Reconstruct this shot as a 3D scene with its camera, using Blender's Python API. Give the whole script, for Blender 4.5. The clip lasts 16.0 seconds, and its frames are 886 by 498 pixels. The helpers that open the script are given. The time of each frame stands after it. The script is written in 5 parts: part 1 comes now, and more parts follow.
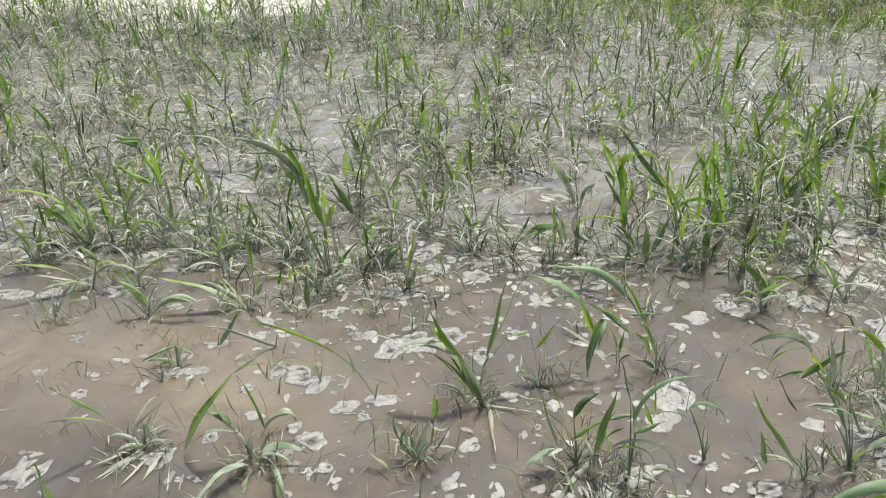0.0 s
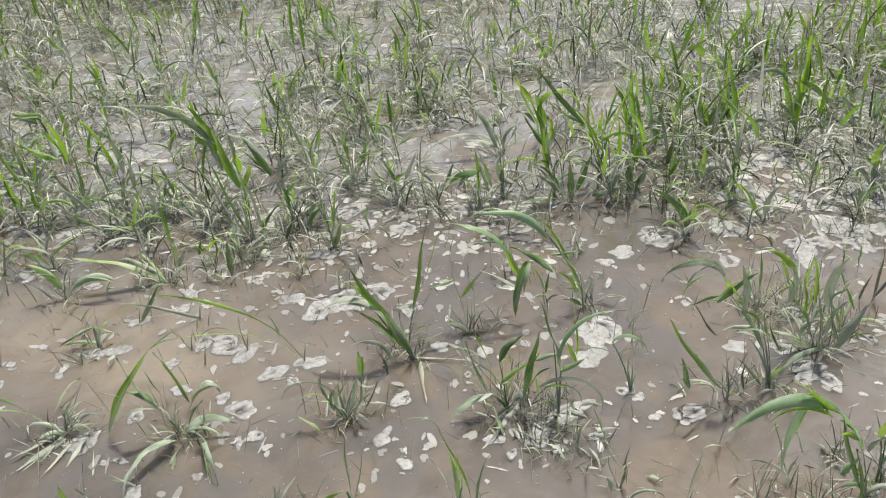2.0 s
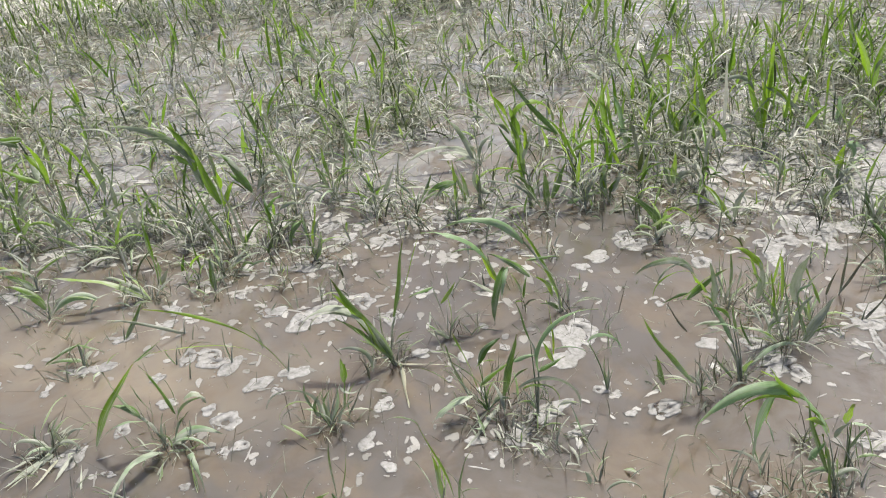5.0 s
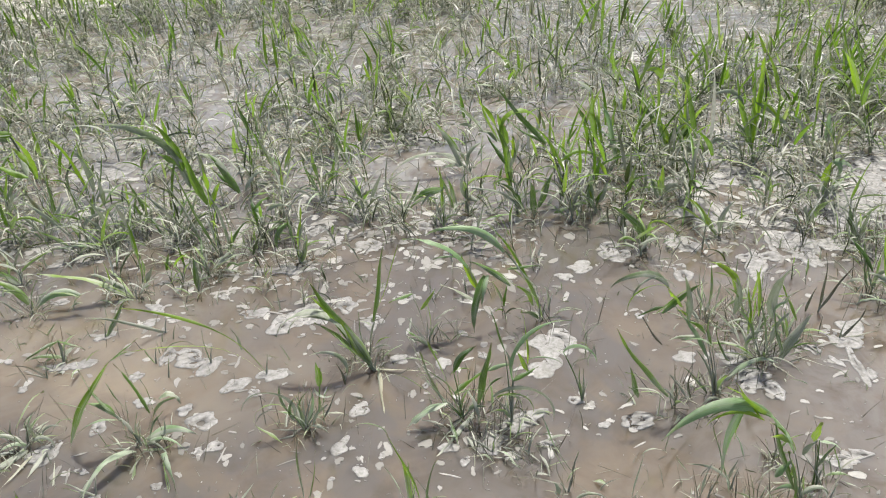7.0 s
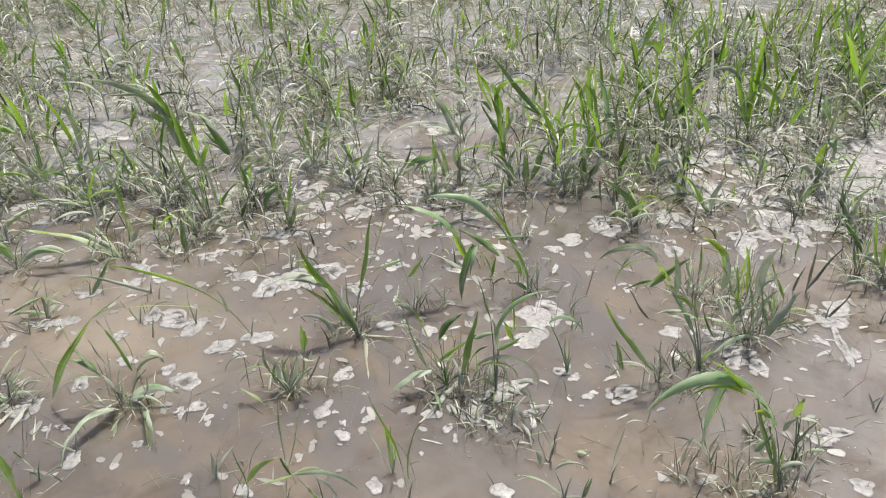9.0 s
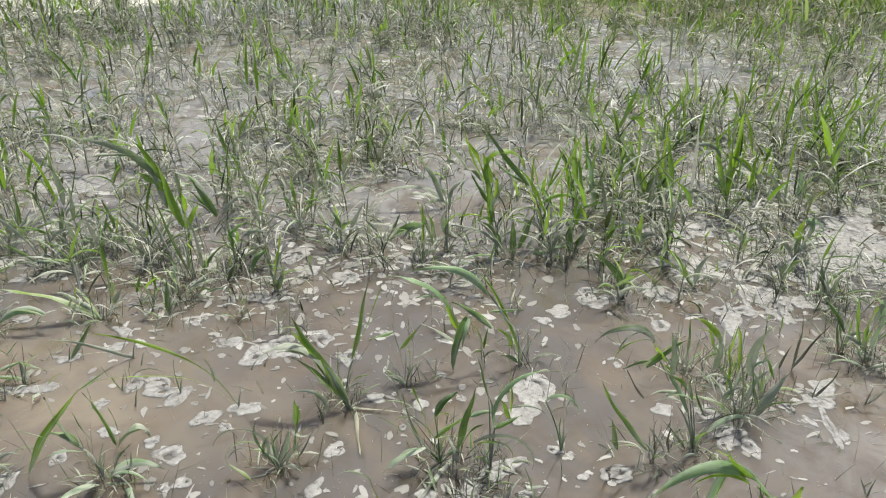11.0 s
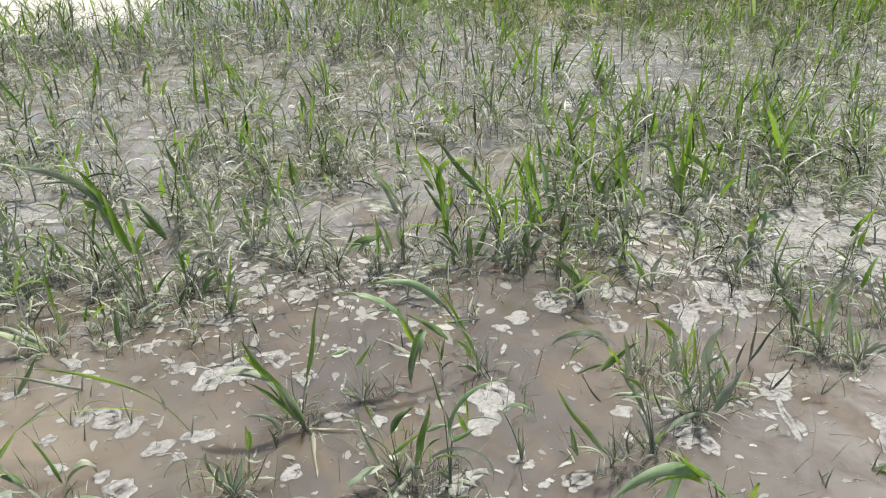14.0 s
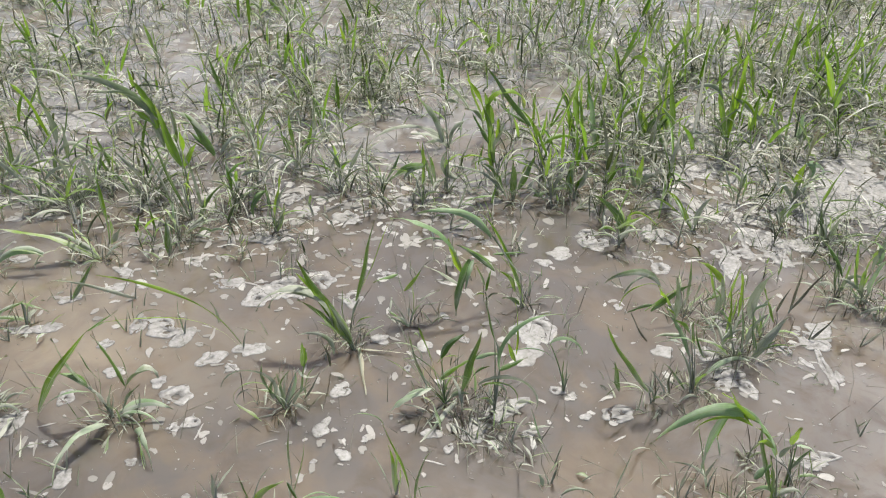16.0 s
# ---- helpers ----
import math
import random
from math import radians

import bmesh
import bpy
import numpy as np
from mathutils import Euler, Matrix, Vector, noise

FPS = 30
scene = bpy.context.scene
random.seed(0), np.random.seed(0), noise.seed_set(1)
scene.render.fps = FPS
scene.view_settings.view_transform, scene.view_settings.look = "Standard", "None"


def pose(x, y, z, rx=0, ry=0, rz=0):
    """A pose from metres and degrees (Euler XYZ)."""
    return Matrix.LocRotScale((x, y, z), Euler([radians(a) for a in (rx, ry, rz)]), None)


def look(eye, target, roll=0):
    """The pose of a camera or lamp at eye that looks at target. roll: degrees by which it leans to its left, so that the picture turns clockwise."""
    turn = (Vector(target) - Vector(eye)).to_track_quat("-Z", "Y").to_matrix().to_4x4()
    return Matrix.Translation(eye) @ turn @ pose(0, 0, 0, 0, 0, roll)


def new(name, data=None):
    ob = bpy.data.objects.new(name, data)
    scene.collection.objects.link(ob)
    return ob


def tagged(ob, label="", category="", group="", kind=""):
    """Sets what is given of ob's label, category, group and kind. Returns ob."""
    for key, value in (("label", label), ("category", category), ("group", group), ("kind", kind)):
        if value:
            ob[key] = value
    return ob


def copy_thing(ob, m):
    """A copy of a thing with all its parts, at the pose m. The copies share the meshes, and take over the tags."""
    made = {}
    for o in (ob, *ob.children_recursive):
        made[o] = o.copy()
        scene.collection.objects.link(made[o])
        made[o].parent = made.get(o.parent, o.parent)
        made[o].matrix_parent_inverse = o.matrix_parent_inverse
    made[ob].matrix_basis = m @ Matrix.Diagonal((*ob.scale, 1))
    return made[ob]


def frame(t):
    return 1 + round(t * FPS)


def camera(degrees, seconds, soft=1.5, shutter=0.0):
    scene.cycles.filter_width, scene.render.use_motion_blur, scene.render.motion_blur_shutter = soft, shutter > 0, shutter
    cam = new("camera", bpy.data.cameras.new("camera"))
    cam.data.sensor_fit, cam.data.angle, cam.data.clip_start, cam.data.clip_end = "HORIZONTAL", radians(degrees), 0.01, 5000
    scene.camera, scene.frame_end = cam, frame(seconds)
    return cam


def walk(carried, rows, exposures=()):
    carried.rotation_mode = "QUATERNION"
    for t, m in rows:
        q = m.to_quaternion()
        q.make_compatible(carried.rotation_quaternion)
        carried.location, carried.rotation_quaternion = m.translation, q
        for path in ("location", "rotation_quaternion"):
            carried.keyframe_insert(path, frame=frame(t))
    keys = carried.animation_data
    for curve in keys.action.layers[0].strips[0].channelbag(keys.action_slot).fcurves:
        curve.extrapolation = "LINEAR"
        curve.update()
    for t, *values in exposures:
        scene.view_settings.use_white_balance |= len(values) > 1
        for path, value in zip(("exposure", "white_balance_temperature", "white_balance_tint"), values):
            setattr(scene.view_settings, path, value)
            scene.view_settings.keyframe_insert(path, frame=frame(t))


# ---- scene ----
cam = camera(61.0, 16.0, 1.1)
PATH = [
    (0, (-0.085, -0.021, 1.38), (-0.271, 1.755, 0.479), -0.5),
    (0.5, (-0.09, -0.041, 1.364), (-0.134, 1.725, 0.425), -1.0),
    (1, (-0.087, -0.009, 1.374), (-0.148, 1.726, 0.38), -0.6),
    (1.5, (-0.061, -0.014, 1.363), (-0.193, 1.72, 0.377), -3.0),
    (2, (0.004, 0.013, 1.363), (-0.052, 1.734, 0.347), -3.3),
    (2.5, (0.005, 0.005, 1.363), (0.029, 1.711, 0.319), -3.4),
    (3, (0.014, -0.027, 1.371), (-0.151, 1.689, 0.356), -6.3),
    (3.5, (0.033, -0.035, 1.363), (-0.045, 1.695, 0.361), -4.5),
    (4, (0.04, -0.029, 1.371), (0.041, 1.702, 0.369), -4.1),
    (4.2, (0.021, -0.032, 1.361), (0.021, 1.706, 0.37), -4.1),
    (6.5, (0.061, -0.057, 1.377), (0.014, 1.69, 0.404), -4.3),
    (7, (0.079, -0.051, 1.377), (0.067, 1.697, 0.405), -2.7),
    (7.5, (0.072, -0.046, 1.364), (0.074, 1.684, 0.36), -2.3),
    (8, (0.05, -0.052, 1.321), (0.097, 1.666, 0.298), 0.3),
    (8.5, (0.068, -0.037, 1.358), (0.073, 1.666, 0.309), -0.5),
    (9, (0.088, -0.047, 1.353), (0.094, 1.666, 0.321), -0.6),
    (9.5, (0.081, -0.035, 1.372), (0.105, 1.731, 0.433), 1.1),
    (9.7, (0.066, -0.033, 1.37), (0.076, 1.735, 0.435), 1.4),
    (11.8, (-0.043, 0.027, 1.421), (0.101, 1.806, 0.518), 2.7),
    (12, (-0.059, 0.035, 1.418), (0.013, 1.799, 0.477), 1.4),
    (12.5, (-0.082, 0.026, 1.444), (-0.043, 1.764, 0.455), 1.8),
    (13, (-0.075, 0.018, 1.466), (-0.025, 1.815, 0.588), 1.3),
    (13.5, (-0.014, 0.004, 1.415), (0.12, 1.784, 0.512), 1.6),
    (14, (0.064, 0.013, 1.408), (0.238, 1.793, 0.513), 0.4),
    (14.5, (0.108, 0.029, 1.41), (0.292, 1.792, 0.483), 1.5),
    (15, (0.121, 0.022, 1.403), (0.233, 1.792, 0.479), 1.0),
    (15.5, (0.082, 0.032, 1.387), (0.195, 1.758, 0.383), 3.0),
    (16, (-0.049, 0.009, 1.411), (0.087, 1.702, 0.354), 3.3),
]
walk(cam, [(t, look(eye, target, roll)) for t, eye, target, roll in PATH],
     exposures=[(0.0, 0.31, 6500, 4), (1.0, 0.31, 6500, 3.5), (2.0, 0.34, 6500, 6), (4.0, 0.37, 6500, 7.5), (6.5, 0.36, 6500, 7), (8.0, 0.39, 6500, 8), (9.0, 0.42, 6500, 9), (9.6, 0.35, 6500, 7),
                (12.0, 0.23, 6500, 4), (12.5, 0.29, 6500, 4), (13.0, 0.33, 6500, 5), (13.5, 0.29, 6500, 5), (15.0, 0.3, 6500, 5), (16.0, 0.33, 6500, 7)])

# ---- sky and sun ----
world = bpy.data.worlds.new("sky")
scene.world = world
world.use_nodes = True
wn, wl = world.node_tree.nodes, world.node_tree.links
sky = wn.new("ShaderNodeTexSky")
sky.sky_type, sky.sun_disc = 'NISHITA', False
SUN_EL, SUN_AZ = 66.0, 20.0          # height, and degrees to the right of straight ahead
sky.sun_elevation, sky.sun_rotation = radians(SUN_EL), radians(SUN_AZ)
sky.air_density, sky.dust_density, sky.ozone_density = 1.0, 5.0, 1.5
wl.new(sky.outputs[0], wn["Background"].inputs[0])
wn["Background"].inputs[1].default_value = 0.1
sun = bpy.data.lights.new("sun", 'SUN')
sun.energy, sun.angle, sun.color = 4.8, radians(3.0), (1.0, 0.965, 0.885)
ce = math.cos(radians(SUN_EL))
new("sun", sun).matrix_world = look((ce * math.sin(radians(SUN_AZ)), ce * math.cos(radians(SUN_AZ)), math.sin(radians(SUN_EL))), (0, 0, 0))


# ---- materials ----
class Nodes:
    """Short ways to make and join shader nodes."""

    def __init__(self, name):
        self.m = bpy.data.materials.new(name)
        self.m.use_nodes = True
        self.t = self.m.node_tree
        self.bsdf = self.t.nodes["Principled BSDF"]
        self.out = self.t.nodes["Material Output"]

    def node(self, kind, **values):
        n = self.t.nodes.new("ShaderNode" + kind)
        for key, value in values.items():
            n.inputs[key.replace("_", " ")].default_value = value
        return n

    def link(self, a, b):
        self.t.links.new(a, b)

    def noise(self, scale, detail=3.0, vector=None, rough=0.55):
        n = self.node("TexNoise", Scale=scale, Detail=detail, Roughness=rough)
        if vector is not None:
            self.link(vector, n.inputs["Vector"])
        return n.outputs["Fac"]

    def place(self):
        return self.node("NewGeometry").outputs["Position"]

    def span(self, value, a, b, c=0.0, d=1.0):
        n = self.node("MapRange", From_Min=a, From_Max=b, To_Min=c, To_Max=d)
        self.link(value, n.inputs["Value"])
        return n.outputs["Result"]

    def sums(self, op, a, b):
        n = self.node("Math")
        n.operation, n.use_clamp = op, False
        for i, v in enumerate((a, b)):
            if isinstance(v, (int, float)):
                n.inputs[i].default_value = v
            else:
                self.link(v, n.inputs[i])
        return n.outputs[0]

    def mix(self, fac, a, b):
        n = self.t.nodes.new("ShaderNodeMix")
        n.data_type = 'RGBA'
        for i, v in ((0, fac), (6, a), (7, b)):
            if isinstance(v, (int, float)):
                n.inputs[i].default_value = v
            elif isinstance(v, tuple):
                n.inputs[i].default_value = (*v, 1)
            else:
                self.link(v, n.inputs[i])
        return n.outputs[2]

    def ramp(self, value, stops):
        n = self.node("ValToRGB")
        e = n.color_ramp.elements
        while len(e) < len(stops):
            e.new(0.5)
        for el, (p, c) in zip(e, stops):
            el.position, el.color = p, (*c, 1)
        self.link(value, n.inputs[0])
        return n.outputs[0]

    def bump(self, height, strength, distance):
        n = self.node("Bump", Strength=strength, Distance=distance)
        self.link(height, n.inputs["Height"])
        self.link(n.outputs[0], self.bsdf.inputs["Normal"])


MUD = (0.5, 0.497, 0.45)


def leaf_material(name, stops, mud_low, mud_high, mud_most, islands=False, through_light=0.45, half_silt=0.45, lit=(0.25, 0.4, 0.03)):
    """A grass blade: its green varies from blade to blade, and dried silt coats it up to the flood's height."""
    k = Nodes(name)
    p = k.place()
    pick = k.node("NewGeometry").outputs["Random Per Island"] if islands else k.node("ObjectInfo").outputs["Random"]
    green = k.ramp(pick, stops)
    fine = k.noise(90.0, 3.0, p)
    green = k.mix(k.span(fine, 0.3, 0.7, 0.0, 0.45), green, k.mix(0.6, green, (0.02, 0.035, 0.01)))
    if not islands:                     # pale midrib and fine veins along the blade
        uv = k.node("SeparateXYZ")
        k.link(k.node("UVMap").outputs[0], uv.inputs[0])
        streak = k.node("CombineXYZ")
        for i, v in enumerate((k.sums('MULTIPLY', uv.outputs[0], 9.0), k.sums('MULTIPLY', uv.outputs[1], 3.2), k.sums('MULTIPLY', pick, 40.0))):
            k.link(v, streak.inputs[i])
        lines = k.span(k.noise(1.0, 5.0, streak.outputs[0], 0.7), 0.48, 0.66, 0.0, 0.75)
        off = k.sums('ABSOLUTE', k.sums('SUBTRACT', uv.outputs[0], 0.5), 0.0)
        green = k.mix(k.span(off, 0.02, 0.07, 0.5, 0.0), green, (0.3, 0.36, 0.16))
        tip = k.sums('ADD', uv.outputs[1], k.span(k.noise(30.0, 2.0, p), 0.3, 0.7, -0.12, 0.12))
        green = k.mix(k.span(tip, 0.86, 0.98, 0.0, 0.75), green, (0.2, 0.17, 0.08))       # withered tip
        ribs = k.sums('SINE', k.sums('MULTIPLY', uv.outputs[0], 44.0), 0.0)
        green = k.mix(k.span(ribs, 0.2, 1.0, 0.0, 0.3), green, k.mix(0.5, green, (0.02, 0.05, 0.01)))
    z = k.node("SeparateXYZ")
    k.link(p, z.inputs[0])
    mud = k.sums('ADD', k.span(z.outputs[2], mud_low, mud_high, 1.0, 0.0), k.span(k.noise(22.0, 4.0, p), 0.35, 0.65, -0.4, 0.5))
    mud = k.span(mud, 0.2, 0.9, 0.0, mud_most)
    if not islands:                     # silt dried in streaks between the veins
        lines = k.sums('MULTIPLY', lines, k.span(z.outputs[2], 0.12, 0.3, 1.0, 0.3))
        half = k.sums('MULTIPLY', k.sums('SUBTRACT', k.sums('FRACT', k.sums('MULTIPLY', pick, 17.3), 0.0), 0.5), 2.0)       # one half of the blade often carries more
        half = k.sums('MULTIPLY', half, k.span(uv.outputs[0], 0.44, 0.56, -half_silt, half_silt))
        blot = k.span(k.noise(1.0, 4.0, streak.outputs[0], 0.6), 0.4, 0.6, 0.2, 1.3)
        mud = k.sums('ADD', k.sums('ADD', mud, lines), k.sums('MULTIPLY', half, blot))
        mud = k.span(mud, 0.0, 1.0, 0.0, 0.92)
    silt = k.mix(k.noise(45.0, 4.0, p), (MUD[0] * 0.7, MUD[1] * 0.72, MUD[2] * 0.7), (MUD[0] * 1.15, MUD[1] * 1.15, MUD[2] * 1.15))
    col = k.mix(mud, green, silt)
    k.link(col, k.bsdf.inputs["Base Color"])
    k.link(k.span(mud, 0.0, 0.8, 0.4, 0.75), k.bsdf.inputs["Roughness"])
    k.bsdf.inputs["Specular IOR Level"].default_value = 0.5
    k.bump(fine, 0.3, 0.002)
    tr = k.node("BsdfTranslucent")
    k.link(k.mix(0.35, col, lit), tr.inputs[0])
    ms = k.node("MixShader")
    k.link(k.span(mud, 0.0, 1.0, through_light, 0.2), ms.inputs[0])
    k.link(k.bsdf.outputs[0], ms.inputs[1])
    k.link(tr.outputs[0], ms.inputs[2])
    k.link(ms.outputs[0], k.out.inputs[0])
    return k.m


LEAF = {
    "g": leaf_material("leaf_green", ((0.0, (0.16, 0.3, 0.035)), (0.6, (0.24, 0.43, 0.045)), (1.0, (0.32, 0.52, 0.035))), 0.0, 0.17, 0.5, through_light=0.6, half_silt=0.32),
    "y": leaf_material("leaf_yellow_green", ((0.0, (0.3, 0.5, 0.03)), (1.0, (0.42, 0.62, 0.035))), 0.0, 0.14, 0.45, through_light=0.6, half_silt=0.25),
    "d": leaf_material("leaf_dark_green", ((0.0, (0.085, 0.18, 0.035)), (1.0, (0.15, 0.27, 0.055))), -0.05, 0.12, 0.6, through_light=0.25),
    "p": leaf_material("leaf_pale_green", ((0.0, (0.27, 0.43, 0.2)), (1.0, (0.35, 0.51, 0.28))), -0.05, 0.2, 0.62, through_light=0.45, half_silt=0.5, lit=(0.28, 0.44, 0.17)),
    "w": leaf_material("leaf_silted", ((0.0, (0.13, 0.2, 0.08)), (1.0, (0.19, 0.27, 0.12))), 0.05, 0.7, 0.66, through_light=0.45, half_silt=0.3, lit=(0.34, 0.42, 0.22)),
    "m": leaf_material("leaf_muddy", ((0.0, (0.1, 0.13, 0.06)), (1.0, (0.2, 0.23, 0.12))), 0.0, 0.6, 0.85),
    "s": leaf_material("straw", ((0.0, (0.4, 0.34, 0.2)), (1.0, (0.46, 0.4, 0.25))), 0.0, 0.4, 0.5),
    "b": leaf_material("dead_stalk", ((0.0, (0.05, 0.035, 0.025)), (1.0, (0.1, 0.075, 0.045))), -0.05, 0.1, 0.4, through_light=0.05),
}
GRASS = leaf_material("drowned_grass", ((0.0, (0.02, 0.024, 0.012)), (0.36, (0.05, 0.07, 0.022)), (0.47, (0.16, 0.2, 0.07)),
                                        (0.6, (0.38, 0.39, 0.3)), (0.72, (0.46, 0.46, 0.38)), (0.84, (0.14, 0.27, 0.035)), (1.0, (0.58, 0.58, 0.5))), -0.03, 0.2, 0.5, islands=True, through_light=0.3)
FIELD_GREEN = leaf_material("field_green", ((0.0, (0.06, 0.13, 0.015)), (0.35, (0.14, 0.29, 0.025)), (0.7, (0.24, 0.43, 0.035)), (0.85, (0.4, 0.46, 0.2)), (1.0, (0.3, 0.45, 0.04))),
                            -0.05, 0.16, 0.55, islands=True, through_light=0.5)
DARK_STALK = leaf_material("dark_stalk", ((0.0, (0.025, 0.03, 0.018)), (0.5, (0.06, 0.075, 0.035)), (0.8, (0.11, 0.14, 0.05)), (1.0, (0.16, 0.16, 0.1))), -0.06, 0.08, 0.25, islands=True, through_light=0.12)
SILT_BLADE = leaf_material("silt_blade", ((0.0, (0.09, 0.1, 0.045)), (0.22, (0.22, 0.225, 0.13)), (0.45, (0.4, 0.4, 0.3)), (0.7, (0.6, 0.595, 0.52)), (1.0, (0.76, 0.755, 0.7))), 0.0, 0.35, 0.6, islands=True, through_light=0.25, lit=(0.33, 0.35, 0.22))
BANK_GRASS = leaf_material("bank_grass", ((0.0, (0.04, 0.05, 0.02)), (0.3, (0.1, 0.15, 0.035)), (0.6, (0.17, 0.26, 0.04)), (0.8, (0.24, 0.28, 0.1)), (1.0, (0.42, 0.4, 0.26))),
                           -0.1, 0.15, 0.5, islands=True)


def water_material():
    k = Nodes("muddy_water")
    p = k.place()
    drift = k.node("TexNoise", Scale=0.9, Detail=4.0, Roughness=0.6)       # uneven outlines for the shoals
    k.link(p, drift.inputs["Vector"])
    grow = k.node("VectorMath")
    grow.operation = 'MULTIPLY_ADD'
    k.link(drift.outputs["Color"], grow.inputs[0])
    grow.inputs[1].default_value, grow.inputs[2].default_value = (1.3, 1.0, 0.0), (-0.65, -0.5, 0.0)
    moved = k.node("VectorMath")
    moved.operation = 'ADD'
    k.link(p, moved.inputs[0])
    k.link(grow.outputs[0], moved.inputs[1])
    xyz = k.node("SeparateXYZ")
    k.link(moved.outputs[0], xyz.inputs[0])
    shoal = k.sums('MULTIPLY', k.span(xyz.outputs[0], -0.1, -1.2, 0.0, 1.0), k.sums('MULTIPLY', k.span(xyz.outputs[1], 2.5, 1.7, 0.0, 1.0), k.sums('MULTIPLY', k.span(xyz.outputs[0], -3.2, -2.0, 0.0, 1.0), k.span(xyz.outputs[1], 1.25, 1.75, 0.0, 1.0))))
    silt = k.sums('ADD', shoal, k.span(k.noise(1.6, 4.0, p), 0.3, 0.7, -0.45, 0.45))
    col = k.mix(k.span(silt, 0.0, 1.0), (0.118, 0.105, 0.097), (0.24, 0.2, 0.155))
    # Farther water is painted paler: sky reflection put into the base colour.
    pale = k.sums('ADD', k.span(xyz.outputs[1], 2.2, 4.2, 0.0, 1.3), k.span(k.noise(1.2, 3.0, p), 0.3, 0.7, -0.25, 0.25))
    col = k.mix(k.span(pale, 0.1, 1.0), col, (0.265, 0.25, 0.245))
    right = k.sums('MULTIPLY', k.span(xyz.outputs[0], 0.75, 1.35, 0.0, 1.0), k.span(xyz.outputs[1], 2.4, 1.9, 0.0, 1.0))       # a second, smaller shoal, with the sky's reflection painted into its colour
    right = k.sums('MULTIPLY', right, k.sums('MULTIPLY', k.span(xyz.outputs[0], 3.4, 2.2, 0.0, 1.0), k.span(xyz.outputs[1], 0.1, 0.8, 0.0, 1.0)))
    col = k.mix(right, col, (0.243, 0.22, 0.207))
    warp = k.node("TexNoise", Scale=2.6, Detail=5.0, Roughness=0.6, Distortion=1.2)
    k.link(p, warp.inputs["Vector"])
    col = k.mix(k.span(warp.outputs["Fac"], 0.46, 0.62, 0.0, 0.85), col, (0.162, 0.13, 0.099))       # clouds of stirred silt
    dark = k.node("TexNoise", Scale=5.5, Detail=5.0, Roughness=0.65, Distortion=0.9)
    k.link(p, dark.inputs["Vector"])
    col = k.mix(k.sums('MULTIPLY', k.span(dark.outputs["Fac"], 0.46, 0.66, 0.0, 0.75), k.span(shoal, 0.0, 0.8, 1.0, 0.35)), col, (0.095, 0.076, 0.06))       # drowned weed below the surface
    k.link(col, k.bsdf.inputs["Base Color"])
    k.bsdf.inputs["Roughness"].default_value = 0.05
    k.bsdf.inputs["IOR"].default_value = 1.33
    k.bsdf.inputs["Specular IOR Level"].default_value = 1.0
    k.bsdf.inputs["Subsurface Weight"].default_value = 1.0
    k.bsdf.inputs["Subsurface Radius"].default_value = (0.1, 0.085, 0.07)
    k.bsdf.inputs["Subsurface Scale"].default_value = 1.0
    wave = k.sums('ADD', k.noise(9.0, 2.0, p), k.sums('MULTIPLY', k.noise(40.0, 2.0, p), 0.25))
    k.bump(wave, 0.06, 0.01)
    return k.m


def scum_material():
    k = Nodes("dried_scum")
    p = k.place()
    col = k.ramp(k.noise(70.0, 5.0, p, 0.65), ((0.34, (0.13, 0.121, 0.114)), (0.46, (0.225, 0.216, 0.212)), (0.66, (0.325, 0.314, 0.31))))
    col = k.mix(k.span(k.noise(14.0, 4.0, p), 0.5, 0.72, 0.0, 0.6), col, (0.18, 0.168, 0.15))
    k.link(col, k.bsdf.inputs["Base Color"])
    k.bsdf.inputs["Roughness"].default_value = 0.5
    k.bump(k.sums('ADD', k.noise(35.0, 3.0, p), k.sums('MULTIPLY', k.noise(150.0, 3.0, p), 0.3)), 0.25, 0.002)
    plates = k.node("TexVoronoi", Scale=17.0)
    plates.feature = 'DISTANCE_TO_EDGE'
    shake = k.node("VectorMath")
    shake.operation = 'ADD'
    wob = k.node("TexNoise", Scale=30.0, Detail=3.0)
    k.link(p, wob.inputs["Vector"])
    mild = k.node("VectorMath")
    mild.operation = 'SCALE'
    k.link(wob.outputs["Color"], mild.inputs[0])
    mild.inputs["Scale"].default_value = 0.045
    k.link(p, shake.inputs[0])
    k.link(mild.outputs[0], shake.inputs[1])
    k.link(shake.outputs[0], plates.inputs["Vector"])
    cracks = k.span(k.sums('ADD', plates.outputs["Distance"], k.span(k.noise(12.0, 2.0, p), 0.35, 0.65, -0.03, 0.12)), 0.01, 0.035)       # torn into plates
    sunk = k.span(k.noise(9.0, 3.0, p), 0.34, 0.5, 0.7, 1.0)       # some sheets lie just under the surface
    lace = k.sums('ADD', k.noise(38.0, 5.0, p, 0.7), k.sums('MULTIPLY', k.noise(160.0, 2.0, p), 0.35))
    k.link(k.sums('MULTIPLY', k.span(lace, 0.44, 0.53, 0.0, 1.0), k.sums('MULTIPLY', sunk, cracks)), k.bsdf.inputs["Alpha"])
    return k.m


